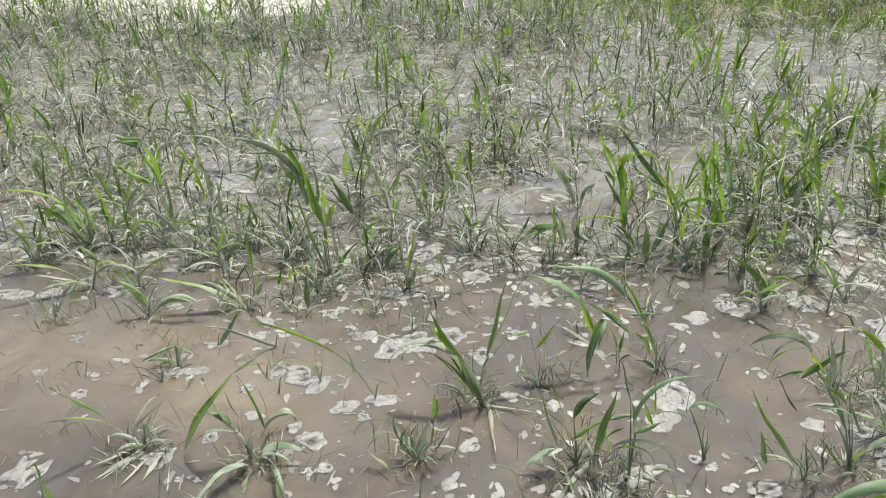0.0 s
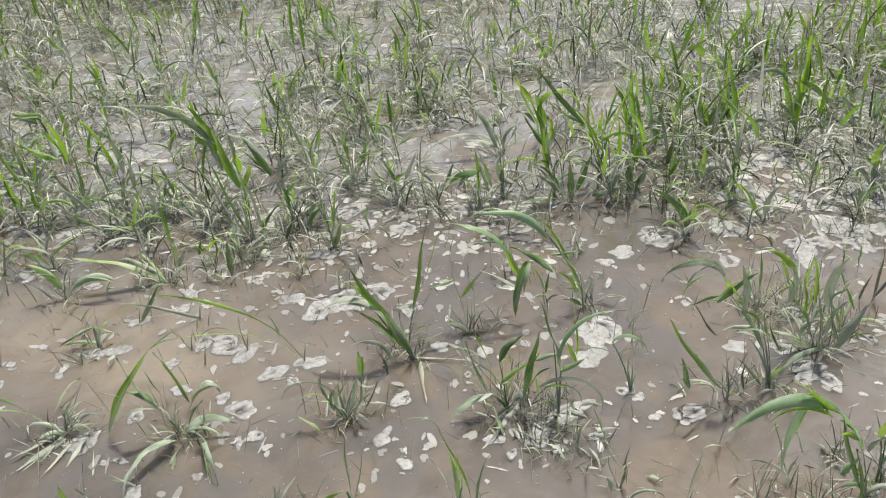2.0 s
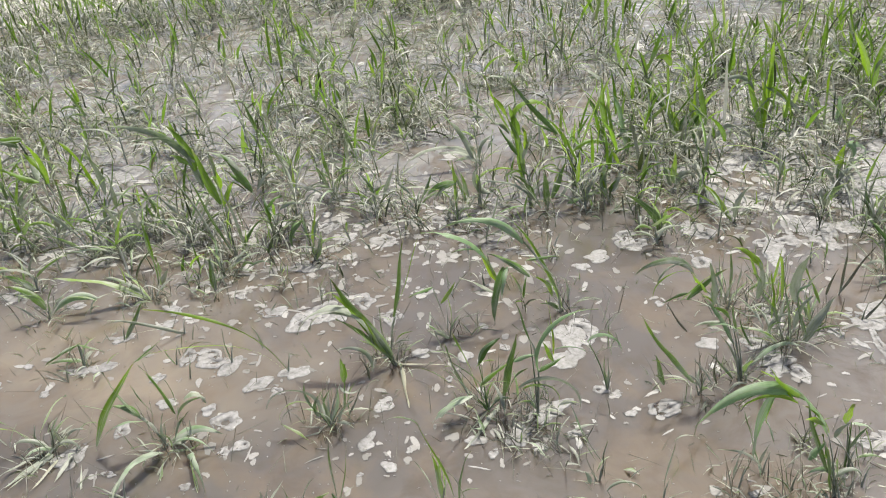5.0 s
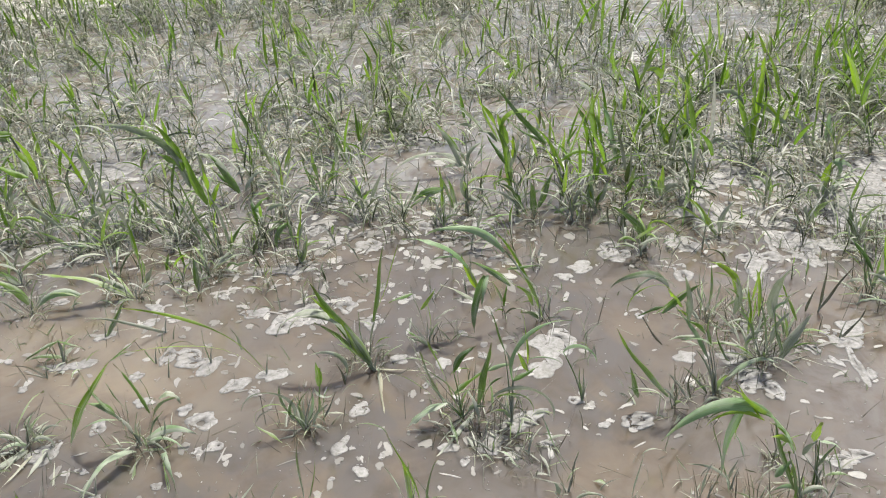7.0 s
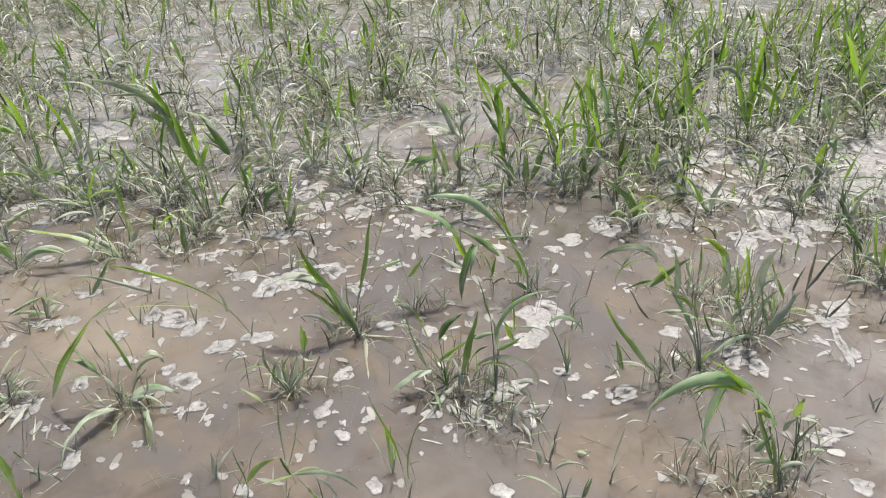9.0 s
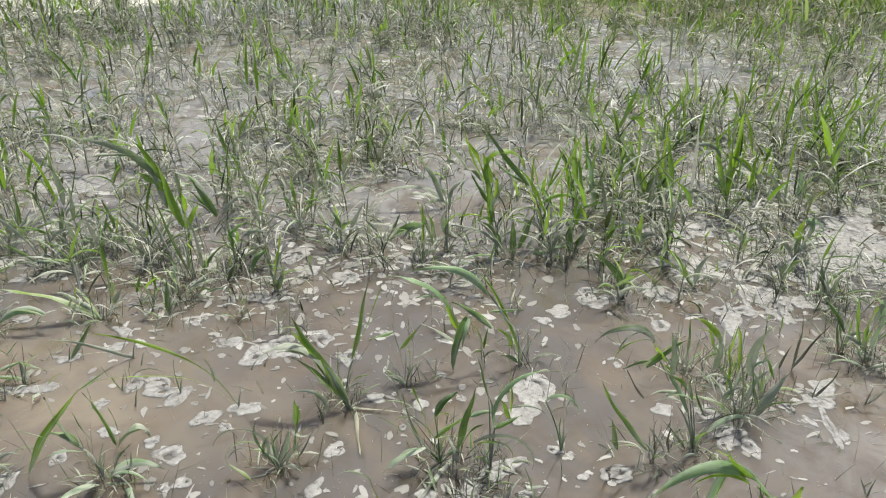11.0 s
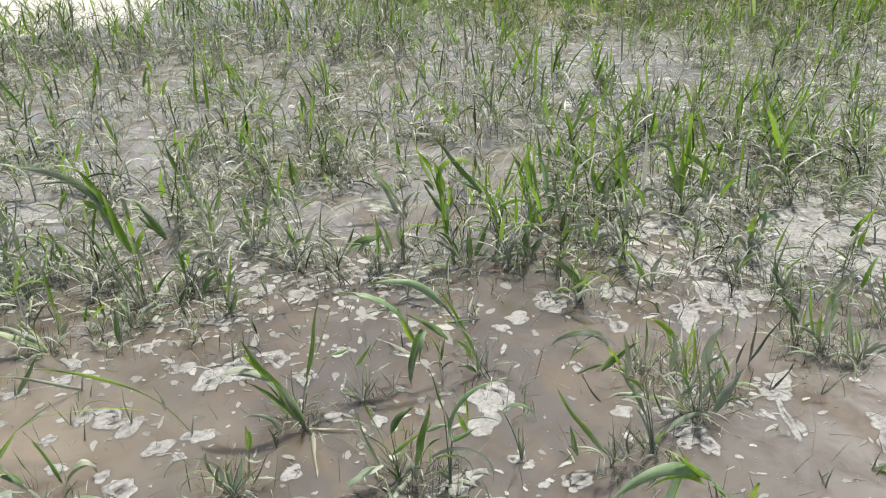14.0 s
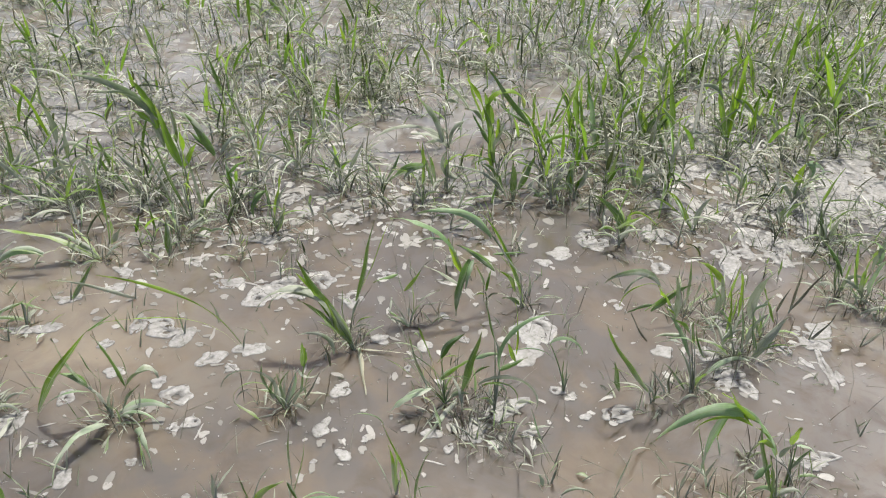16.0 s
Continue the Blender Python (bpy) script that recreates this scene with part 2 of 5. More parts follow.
def soil_material(name, a, b):
    k = Nodes(name)
    p = k.place()
    col = k.mix(k.noise(3.0, 5.0, p), a, b)
    col = k.mix(k.span(k.noise(40.0, 4.0, p), 0.35, 0.7, 0.0, 0.4), col, tuple(v * 0.6 for v in a))
    k.link(col, k.bsdf.inputs["Base Color"])
    k.bsdf.inputs["Roughness"].default_value = 0.9
    k.bump(k.noise(30.0, 5.0, p), 0.7, 0.02)
    return k.m


def flake_material():
    k = Nodes("scum_flake")
    p = k.place()
    tone = k.ramp(k.node("NewGeometry").outputs["Random Per Island"], ((0.0, (0.15, 0.139, 0.128)), (0.5, (0.22, 0.206, 0.192)), (1.0, (0.4, 0.382, 0.366))))
    tone = k.mix(k.span(k.noise(120.0, 4.0, p), 0.45, 0.7, 0.0, 0.5), tone, (0.19, 0.176, 0.16))
    k.link(tone, k.bsdf.inputs["Base Color"])
    k.bsdf.inputs["Roughness"].default_value = 0.5
    k.bump(k.noise(90.0, 3.0, p), 0.3, 0.001)
    return k.m


WATER, SCUM, FLAKE = water_material(), scum_material(), flake_material()
PALE_SOIL = soil_material("dry_silt", (0.5, 0.47, 0.44), (0.62, 0.59, 0.55))
BROWN_SOIL = soil_material("wet_soil", (0.13, 0.115, 0.08), (0.2, 0.165, 0.12))


# ---- helpers ----
def part(name, bm, material, parent=None, label=""):
    me = bpy.data.meshes.new(name)
    bm.to_mesh(me)
    bm.free()
    me.materials.append(material)
    for f in me.polygons:
        f.use_smooth = True
    ob = new(name, me)
    ob.parent = parent
    return tagged(ob, label)


def lumpy(x, y, seed=0.0):
    """Smooth noise between -1 and 1."""
    return noise.noise(Vector((x, y, seed)))


# ---- ground and water ----
bm = bmesh.new()
edges = [-400, -60, -20] + [v * 2.0 for v in range(-7, 8)] + [20, 60, 400]
grid = [[bm.verts.new((x, y + 6, -0.22 + 0.05 * lumpy(x * 0.7, y * 0.7))) for x in edges] for y in edges]
for i in range(len(edges) - 1):
    for j in range(len(edges) - 1):
        bm.faces.new((grid[i][j], grid[i][j + 1], grid[i + 1][j + 1], grid[i + 1][j]))
tagged(part("ground", bm, BROWN_SOIL), "brown muddy field bed under the flood water", "ground", kind="structure")
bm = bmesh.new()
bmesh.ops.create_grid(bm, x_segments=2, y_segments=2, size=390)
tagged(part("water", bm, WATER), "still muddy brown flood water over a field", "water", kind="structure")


def bank(name, x0, x1, y0, y1, height, material, label, seed, tongue=0.0):
    """A low, uneven bank that rises out of the water along its near edge."""
    bm = bmesh.new()
    n, m = 40, 12
    rows = []
    for j in range(m + 1):
        v = j / m
        row = []
        for i in range(n + 1):
            u = i / n
            x = x0 + (x1 - x0) * u
            side = min(1.0, u * 8, (1 - u) * 8)
            y = y0 + (y1 - y0) * v ** 1.5 + 0.35 * lumpy(x * 1.1, v * 2, seed) - tongue * (1 - v) * math.exp(-((x + 3.9) / 0.9) ** 2)
            z = -0.06 + (height + 0.05 * lumpy(x * 2.3, y * 2.3, seed + 5)) * min(1.0, v * 4) * side
            row.append(bm.verts.new((x, y, z)))
        rows.append(row)
    for j in range(m):
        for i in range(n):
            bm.faces.new((rows[j][i], rows[j][i + 1], rows[j + 1][i + 1], rows[j + 1][i]))
    return tagged(part(name, bm, material), label, "bank", kind="structure")


bank("bank_pale", -16.0, -1.2, 7.6, 14.0, 0.10, PALE_SOIL, "pale dry silt bank beyond the flooded grass", 3.0, 0.9)
bank("bank_grassy", 0.3, 16.0, 7.7, 13.0, 0.10, BROWN_SOIL, "low brown earth bank under green grass", 9.0)


# ---- blades ----
def arc(length, rise, bend, n):
    """Places along a blade that leaves at rise and turns down by bend: out, up and heading."""
    out, u, z = [], 0.0, 0.0
    for i in range(n + 1):
        s = i / n
        a = rise - bend * s
        out.append((u, z, a))
        a = rise - bend * (s + 0.5 / n)
        u += math.cos(a) * length / n
        z += math.sin(a) * length / n
    return out


# Blades face this way: towards the camera and up.
CAMERA_SIDE = Vector((0.0, -0.42, 0.907))


def leaf_mesh(start, az, length, rise, bend, width, rng, n=10, neck=0.0):
    """One grass blade, folded along its midrib, with wavy edges."""
    bm = bmesh.new()
    uv = bm.loops.layers.uv.new("UVMap")
    ca, sa = math.cos(az), math.sin(az)
    mid = rise - bend * 0.5              # the flat side is rolled towards the camera, to fit its view
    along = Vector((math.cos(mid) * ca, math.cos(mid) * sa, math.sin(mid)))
    flat = along.cross(CAMERA_SIDE).normalized()
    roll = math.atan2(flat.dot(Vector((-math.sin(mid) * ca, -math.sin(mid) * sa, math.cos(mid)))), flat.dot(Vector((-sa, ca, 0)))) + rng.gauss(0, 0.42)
    turn, wave, fold = rng.uniform(-0.9, 0.9), rng.uniform(0, 6.3), rng.uniform(0.25, 0.75)
    kink = rng.uniform(-0.045, 0.045)
    rows = []
    for i, (u, z, a) in enumerate(arc(length, rise, bend, n)):
        s = i / n
        w = 0.5 * width * ((0.3 if neck < 0.1 else 0.14) + (0.7 if neck < 0.1 else 0.86) * min(1.0, max(0.0, s - neck) / 0.25) ** 0.8) * max(0.015, 1 - s ** (2.1 if width > 0.012 else 1.5))
        side = Vector((-sa, ca, 0))
        up = Vector((-math.sin(a) * ca, -math.sin(a) * sa, math.cos(a)))
        r = roll + turn * s
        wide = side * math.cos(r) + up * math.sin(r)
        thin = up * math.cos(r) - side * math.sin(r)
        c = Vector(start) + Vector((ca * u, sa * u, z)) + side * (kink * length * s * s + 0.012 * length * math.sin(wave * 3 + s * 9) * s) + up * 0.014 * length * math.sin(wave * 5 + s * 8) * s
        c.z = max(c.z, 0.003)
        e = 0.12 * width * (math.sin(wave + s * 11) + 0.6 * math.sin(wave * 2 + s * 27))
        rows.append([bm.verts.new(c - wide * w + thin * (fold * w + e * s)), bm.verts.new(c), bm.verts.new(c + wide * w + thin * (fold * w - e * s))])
    for i in range(n):
        for j in range(2):
            f = bm.faces.new((rows[i][j], rows[i][j + 1], rows[i + 1][j + 1], rows[i + 1][j]))
            for loop, (p, q) in zip(f.loops, ((j, i), (j + 1, i), (j + 1, i + 1), (j, i + 1))):
                loop[uv].uv = (p / 2, q / n)
    return bm


def stem_mesh(path, r0, r1, sides=6):
    bm = bmesh.new()
    uv = bm.loops.layers.uv.new("UVMap")
    rings = []
    for i, p in enumerate(path):
        r = r0 + (r1 - r0) * i / (len(path) - 1)
        rings.append([bm.verts.new(Vector(p) + Vector((r * math.cos(6.2832 * j / sides), r * math.sin(6.2832 * j / sides), 0))) for j in range(sides)])
    for a, b in zip(rings, rings[1:]):
        for j in range(sides):
            bm.faces.new((a[j], a[(j + 1) % sides], b[(j + 1) % sides], b[j]))
    bm.faces.new(rings[-1])
    return bm


PLANTS, FEET = random.Random(11), []


def plant_label(tones, stem):
    """Says what the plant looks like, from its blades."""
    first = max("gydwmsbp", key=tones.count)
    look_of = {"g": "young crop plant with green blades", "y": "young crop plant with yellow-green blades",
               "d": "dark green young crop plant", "w": "crop plant with pale silted blades", "p": "crop plant with pale green drooping blades",
               "m": "half-drowned crop plant with grey blades", "s": "broken straw-coloured crop plant",
               "b": "dead brown branching stalks"}[first]
    return look_of + (", bent over the muddy water" if stem else ", standing in muddy water")


def seedling(x, y, stem, tuft, leaves, sheaths=(), paired=True):
    """A young plant in the water. stem: azimuth, length and rise, or None; tuft: how many short muddy blades round its foot and their length;
    leaves: how far up the stem (or the place where they leave), azimuth, length, rise, bend, width in mm and tone."""
    rng = PLANTS
    base = new("crop_plant")
    base.location = (x, y, 0)
    tones = [row[6] for row in leaves]
    tagged(base, plant_label(tones, stem), "plant", "young plants in the flooded field")
    if y < 2.6 and tuft[0] > 3:
        FEET.extend((x + rng.gauss(0, 0.035), y + rng.gauss(0, 0.035)) for _ in range(tuft[0]))
    top = Vector((0, 0, 0.0))
    if stem:
        a, length, rise = radians(stem[0]), stem[1], radians(stem[2])
        top = Vector((math.cos(a) * math.cos(rise), math.sin(a) * math.cos(rise), math.sin(rise))) * length
        path = [top * f + Vector((0, 0, 0.02 * math.sin(3.14 * f))) for f in (-0.1, 0.2, 0.4, 0.6, 0.8, 1.0)]
        part("stem", stem_mesh(path, 0.004, 0.0018), LEAF["m"], base)
    else:
        part("stem", stem_mesh([(0, 0, -0.03), (0, 0, 0.0), (0.004, 0.003, 0.03), (0.012, 0.006, 0.06)], 0.004, 0.0008), LEAF["m"], base)
    for place in sheaths:                # rolled sheaths that carry the higher blades
        end = Vector(place)
        foot = Vector((rng.gauss(0, 0.006), rng.gauss(0, 0.006), -0.01)) if end.xy.length < 0.12 else Vector((end.x * 0.55, end.y * 0.55, -0.01))
        bow = Vector((end.x, end.y, 0)) * 0.12
        part("sheath", stem_mesh([foot.lerp(end, q / 6) - bow * math.sin(3.14 * q / 6) for q in range(7)], 0.003, 0.001, 5), LEAF[rng.choice("mmd")], base)
    for f, az, length, rise, bend, width, tone in leaves:
        root = (Vector(f) if isinstance(f, tuple) else top * f) + Vector((0, 0, -0.004))
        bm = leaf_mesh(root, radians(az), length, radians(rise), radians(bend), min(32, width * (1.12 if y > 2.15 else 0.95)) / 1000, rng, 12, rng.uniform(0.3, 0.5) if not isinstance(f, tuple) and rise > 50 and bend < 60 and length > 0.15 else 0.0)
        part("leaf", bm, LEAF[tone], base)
        for extra in range(0 if not paired or length < 0.1 or tone in 'sb' else 2 if y < 2.15 and length > 0.14 and tuft[0] > 4 else 1):      # narrower blades beside it
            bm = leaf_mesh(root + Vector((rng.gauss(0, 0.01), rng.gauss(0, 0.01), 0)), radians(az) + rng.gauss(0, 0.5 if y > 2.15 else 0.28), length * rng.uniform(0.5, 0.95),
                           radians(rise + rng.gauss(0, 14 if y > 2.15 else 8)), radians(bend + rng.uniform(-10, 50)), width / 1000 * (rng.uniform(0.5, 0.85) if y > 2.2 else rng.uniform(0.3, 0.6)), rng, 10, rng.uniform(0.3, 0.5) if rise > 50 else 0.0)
            part("leaf", bm, LEAF[tone if rng.random() < 0.4 else rng.choice("gpgygmd" if y < 2.15 else "gwgyd" if x > 0.2 else "mwgwd")], base)
    if paired and y > 2.2 and tuft[0] > 5:       # arching side leaves on a short stalk
        reach = max(row[2] for row in leaves)
        lead = Vector((rng.gauss(0, 0.2), rng.gauss(0, 0.2), 1.0)).normalized() * min(0.2, reach * 0.5)
        part("stem", stem_mesh([lead * (0.2 * q - 0.1) for q in range(6)], 0.004, 0.0025), LEAF["m"], base)
        turn = rng.uniform(0, 6.283)
        for q in range(4):
            bm = leaf_mesh(lead * (0.2 + 0.2 * q), turn + 3.14 * q + rng.gauss(0, 0.5), rng.uniform(0.1, 0.19), radians(rng.uniform(40, 75)), radians(rng.uniform(50, 130)), rng.uniform(0.009, 0.016), rng)
            part("leaf", bm, LEAF[rng.choice("wmwgwg" if q < 2 else "ggywg")], base)
    for i in range(int(tuft[0] * (2.6 if y < 2.2 else 2.2))):
        az, r = rng.uniform(0, 6.283), abs(rng.gauss(0, 0.03 + 0.0022 * tuft[0]))
        start = (r * math.cos(az + 1), r * math.sin(az + 1), -0.003)
        kind = rng.random()
        if kind < 0.3:                   # broken blades lie in the scum
            length, rise, wide, tone = tuft[1] * rng.uniform(0.5, 1.5), radians(rng.uniform(4, 30)), rng.uniform(0.003, 0.008), rng.choice("wwmwbs")
            bend = rise * rng.uniform(0.9, 1.7)
        elif kind < 0.68:                # thin bare stalks
            length, rise, wide, tone = tuft[1] * rng.uniform(0.7, 2.4), radians(rng.uniform(50, 110)), rng.uniform(0.0018, 0.0035), rng.choice("bbmdb")
            bend = radians(rng.uniform(-10, 40))
        else:                            # silted blades that arch over
            length, rise, wide, tone = tuft[1] * rng.uniform(1.0, 2.4), radians(rng.uniform(50, 100)), rng.uniform(0.006, 0.014), rng.choice("gmwgdpgmwm")
            bend = radians(rng.uniform(40, 120))
        bm = leaf_mesh(start, az, length, rise, bend, wide, rng, 7, 0.15)
        part("leaf", bm, LEAF[tone], base)
    return base


def blades(name, material, x, y, length, width, rise, bend, az, roll, seed, n=5, z0=None, which=None):
    """Many blades in one mesh, from arrays, each folded along its midrib; material may be a list that which picks from."""
    m = len(x)
    s = np.linspace(0, 1, n + 1)[None, :]
    mid = (s[:, :-1] + s[:, 1:]) / 2
    head = rise[:, None] - bend[:, None] * mid
    step = (length / n)[:, None]
    u = np.concatenate([np.zeros((m, 1)), np.cumsum(np.cos(head) * step, 1)], 1)
    z = np.concatenate([np.zeros((m, 1)), np.cumsum(np.sin(head) * step, 1)], 1) - 0.004
    if z0 is not None:
        z = z + z0[:, None]
    roll = roll[:, None] + np.random.RandomState(seed + 500).uniform(-0.8, 0.8, m)[:, None] * s
    a = rise[:, None] - bend[:, None] * s
    w = 0.5 * width[:, None] * (0.5 + 0.5 * np.minimum(1, s / 0.3)) * np.maximum(0.04, 1 - s ** 1.7)
    ca, sa = np.cos(az)[:, None], np.sin(az)[:, None]
    cr, sr = np.cos(roll), np.sin(roll)
    up = np.stack([-np.sin(a) * ca, -np.sin(a) * sa, np.cos(a)], -1)
    side = np.stack([-sa + 0 * a, ca + 0 * a, 0 * a], -1)
    wide = side * cr[..., None] + up * sr[..., None]
    thin = up * cr[..., None] - side * sr[..., None]
    c = np.stack([x[:, None] + ca * u, y[:, None] + sa * u, np.maximum(z, -0.004)], -1)
    fold = 0.45 * w[..., None] * thin
    co = np.stack([c - wide * w[..., None] + fold, c, c + wide * w[..., None] + fold], 2)
    k = 3 * (n + 1)
    first = ((np.arange(m) * k)[:, None, None] + 3 * np.arange(n)[None, :, None] + np.arange(2)[None, None, :])
    quads = np.stack([first, first + 1, first + 4, first + 3], -1).reshape(-1)
    me = bpy.data.meshes.new(name)
    me.vertices.add(m * k)
    me.vertices.foreach_set("co", co.reshape(-1).astype(np.float32))
    me.loops.add(len(quads))
    me.loops.foreach_set("vertex_index", quads.astype(np.int32))
    me.polygons.add(len(quads) // 4)
    me.polygons.foreach_set("loop_start", np.arange(0, len(quads), 4, dtype=np.int32))
    me.polygons.foreach_set("use_smooth", np.ones(len(quads) // 4, dtype=bool))
    for one in material if isinstance(material, list) else [material]:
        me.materials.append(one)
    if which is not None:
        me.polygons.foreach_set("material_index", np.repeat(which, 2 * n).astype(np.int32))
    me.update(calc_edges=True)
    return new(name, me)


# Where the thick drowned grass begins, across the field, and the open pools in it.
EDGE_X = (-4.0, -1.41, -0.86, -0.49, -0.31, 0.36, 0.58, 0.86, 1.13, 1.54, 1.65, 4.0)
EDGE_Y = (2.2, 2.3, 2.4, 2.48, 2.62, 2.63, 2.56, 2.36, 2.3, 2.36, 2.15, 1.9)
POOLS = ((-1.23, 4.15, 0.26, 0.42), (0.75, 3.72, 0.24, 0.3), (-1.54, 3.35, 0.22, 0.18), (2.05, 2.8, 0.4, 0.22), (1.9, 6.3, 0.35, 0.8), (-0.1, 3.3, 0.15, 0.2))


def thick(x, y):
    """How thick the grass stands, from 0 to 1."""
    d = y - np.interp(x, EDGE_X, EDGE_Y) - 0.12 * lumpy(x * 3, y * 3, 2.0)
    if d < 0:
        return 0.0
    v = min(1.0, 0.32 + d * 0.8) * (0.55 + 0.9 * lumpy(x * 1.7, y * 1.7, 8.0) + 0.95 * lumpy(x * 5, y * 5, 4.0))
    if x < 0.1 and y < 3.3:
        v *= 0.72
    for px, py, rx, ry in POOLS:
        r = ((x - px) / rx) ** 2 + ((y - py) / ry) ** 2
        if r < 1.4:
            v *= 0.12
    return max(0.0, min(1.0, v))


def scatter(count, x0, x1, y0, y1, chance, rng):
    got = []
    tries = 0
    while len(got) < count and tries < count * 30:
        tries += 1
        y = y0 + (y1 - y0) * rng.random()
        x = rng.uniform(x0, x1)
        if abs(x) < 0.72 * y + 1.3 and rng.random() < chance(x, y):
            got.append((x, y))
    return got


def grass(name, feet, each, long, wide, material, label, seed):
    """Tufts of thin blades round the given feet."""
    g = np.random.RandomState(seed)
    f = np.repeat(np.array(feet), each, 0)
    m = len(f)
    tuft_len = np.repeat(g.uniform(0.55, 1.5, len(feet)), each)
    lean = np.repeat(g.uniform(0, 6.283, len(feet)), each)
    az = lean + g.normal(0, 1.5, m)
    r = np.abs(g.normal(0, 0.03, m))
    turn = g.uniform(0, 6.283, m)
    length = long * tuft_len * g.uniform(0.45, 1.25, m)
    flat = g.random_sample(m) < 0.22
    rise = np.where(flat, g.uniform(0.05, 0.6, m), g.uniform(0.75, 1.6, m))
    bend = np.where(flat, g.uniform(0.0, 0.7, m), np.abs(g.normal(0.5, 0.75, m)))
    roll = g.uniform(-1.4, 1.4, m)
    width = wide * g.uniform(0.5, 1.6, m)
    ob = blades(name, material, f[:, 0] + r * np.cos(turn), f[:, 1] + r * np.sin(turn), length, width, rise, bend, az, roll, seed)
    return tagged(ob, label, "grass", kind="stuff")


DEBRIS = leaf_material("dead_leaf", ((0.0, (0.05, 0.045, 0.035)), (0.22, (0.15, 0.15, 0.1)), (0.4, (0.4, 0.4, 0.34)), (0.7, (0.64, 0.64, 0.58)), (1.0, (0.24, 0.3, 0.12))),
                       -0.1, 0.1, 0.3, islands=True, through_light=0.25)


def litter(name, feet, each, long, wide, label, seed):
    """Dead, silted blades that arch over and lie on one another."""
    g = np.random.RandomState(seed)
    f = np.repeat(np.array(feet), each, 0)
    m = len(f)
    az = g.uniform(0, 6.283, m)
    r, turn = np.abs(g.normal(0, 0.05, m)), g.uniform(0, 6.283, m)
    length = long * g.uniform(0.35, 1.5, m)
    rise = g.uniform(0.1, 1.35, m)
    bend = rise * g.uniform(0.6, 2.0, m)
    ob = blades(name, DEBRIS, f[:, 0] + r * np.cos(turn), f[:, 1] + r * np.sin(turn), length, wide * g.uniform(0.4, 1.4, m), rise, bend, az, g.uniform(-1.1, 1.1, m), seed, 6)
    return tagged(ob, label, "grass", kind="stuff")


def stands(name, feet, tall, label, seed, green=0.3, wide=1.0, blades_each=4):
    """Clumps of thin dark stalks that lean with the old current, each with silted blades that arch over on alternate sides and a green one on top."""
    g = np.random.RandomState(seed)
    many = g.randint(1, 5, len(feet))
    f = np.repeat(np.array(feet), many, 0)
    m = len(f)
    size = np.repeat(g.uniform(0.55, 1.35, len(feet)), many) * g.uniform(0.75, 1.2, m)
    way = np.repeat(g.normal(2.9, 1.0, len(feet)), many) + g.normal(0, 0.5, m)
    lean = np.abs(np.repeat(g.normal(0.12, 0.3, len(feet)), many) + g.normal(0, 0.16, m))
    fresh = np.repeat(g.random_sample(len(feet)) < 2.0 * green, many)
    f = f + g.normal(0, 0.022, (m, 2))
    h = tall * size
    cols = [[f[:, 0], f[:, 1], h * 1.1, g.uniform(0.003, 0.0062, m), 1.5708 - lean, g.uniform(-0.1, 0.25, m), way, g.uniform(-1.5, 1.5, m), np.zeros(m), np.zeros(m)]]
    turn = g.uniform(0, 6.283, m)
    for q in range(blades_each):
        top = q == blades_each - 1
        at = (0.2 + 0.75 * q / max(1, blades_each - 1)) * h
        tone = np.where(fresh & (g.random_sample(m) < (0.85 if top else 0.22)), 2, np.where(g.random_sample(m) < 0.24, 0, 1))
        cols.append([f[:, 0] + at * np.sin(lean) * np.cos(way), f[:, 1] + at * np.sin(lean) * np.sin(way), tall * size * g.uniform(0.45, 1.15, m),
                     wide * g.uniform(0.006, 0.0135, m) * (np.where(fresh, 1.75, 1.15) if top else 1.0), g.uniform(1.0, 1.6, m) if top else g.uniform(0.55, 1.35, m),
                     g.uniform(0.0, 0.9, m) if top else g.uniform(0.7, 2.5, m), turn + 3.14 * q + g.normal(0, 0.6, m), g.uniform(-1.0, 1.0, m), at * np.cos(lean), tone])
    x, y, length, width, rise, bend, az, roll, z0, tone = [np.concatenate([c[k] for c in cols]) for k in range(10)]
    return tagged(blades(name, [DARK_STALK, SILT_BLADE, FIELD_GREEN], x, y, length, width, rise, bend, az, roll, seed, 6, z0, tone), label, "grass", kind="stuff")


SOW = random.Random(21)
near = scatter(330, -5.0, 5.0, 1.9, 4.4, thick, SOW)
grass("drowned_grass", near, 5, 0.13, 0.0055, GRASS, "thick drowned grass, grey-green with dried silt", 1)
stands("field_stalks", scatter(450, -4.6, 4.6, 1.95, 4.5, thick, SOW), 0.19, "clumps of dark drowned stalks with arching silted blades", 11, 0.27, 0.95, 5)
stands("field_stalks", scatter(100, 0.3, 4.4, 2.6, 6.2, lambda x, y: thick(x, y) * min(1.0, 0.25 + 0.5 * (x - 0.4)), SOW), 0.23, "clumps of green stalks with arching green blades among the drowned grass", 15, 0.5, 1.1, 5)
middle = scatter(420, -7.0, 7.0, 4.2, 8.2, thick, SOW)
grass("drowned_grass", middle, 5, 0.16, 0.0065, GRASS, "drowned field grass, silted and olive green", 2)
stands("field_stalks", scatter(850, -7.0, 7.0, 4.3, 8.4, thick, SOW), 0.21, "clumps of drowned field stalks standing far out in the water", 12, 0.28, 1.0, 4)
litter("dead_leaves", scatter(950, -5.0, 5.0, 1.95, 4.4, thick, SOW), 5, 0.12, 0.0095, "dead grey leaves matted in the drowned grass", 6)
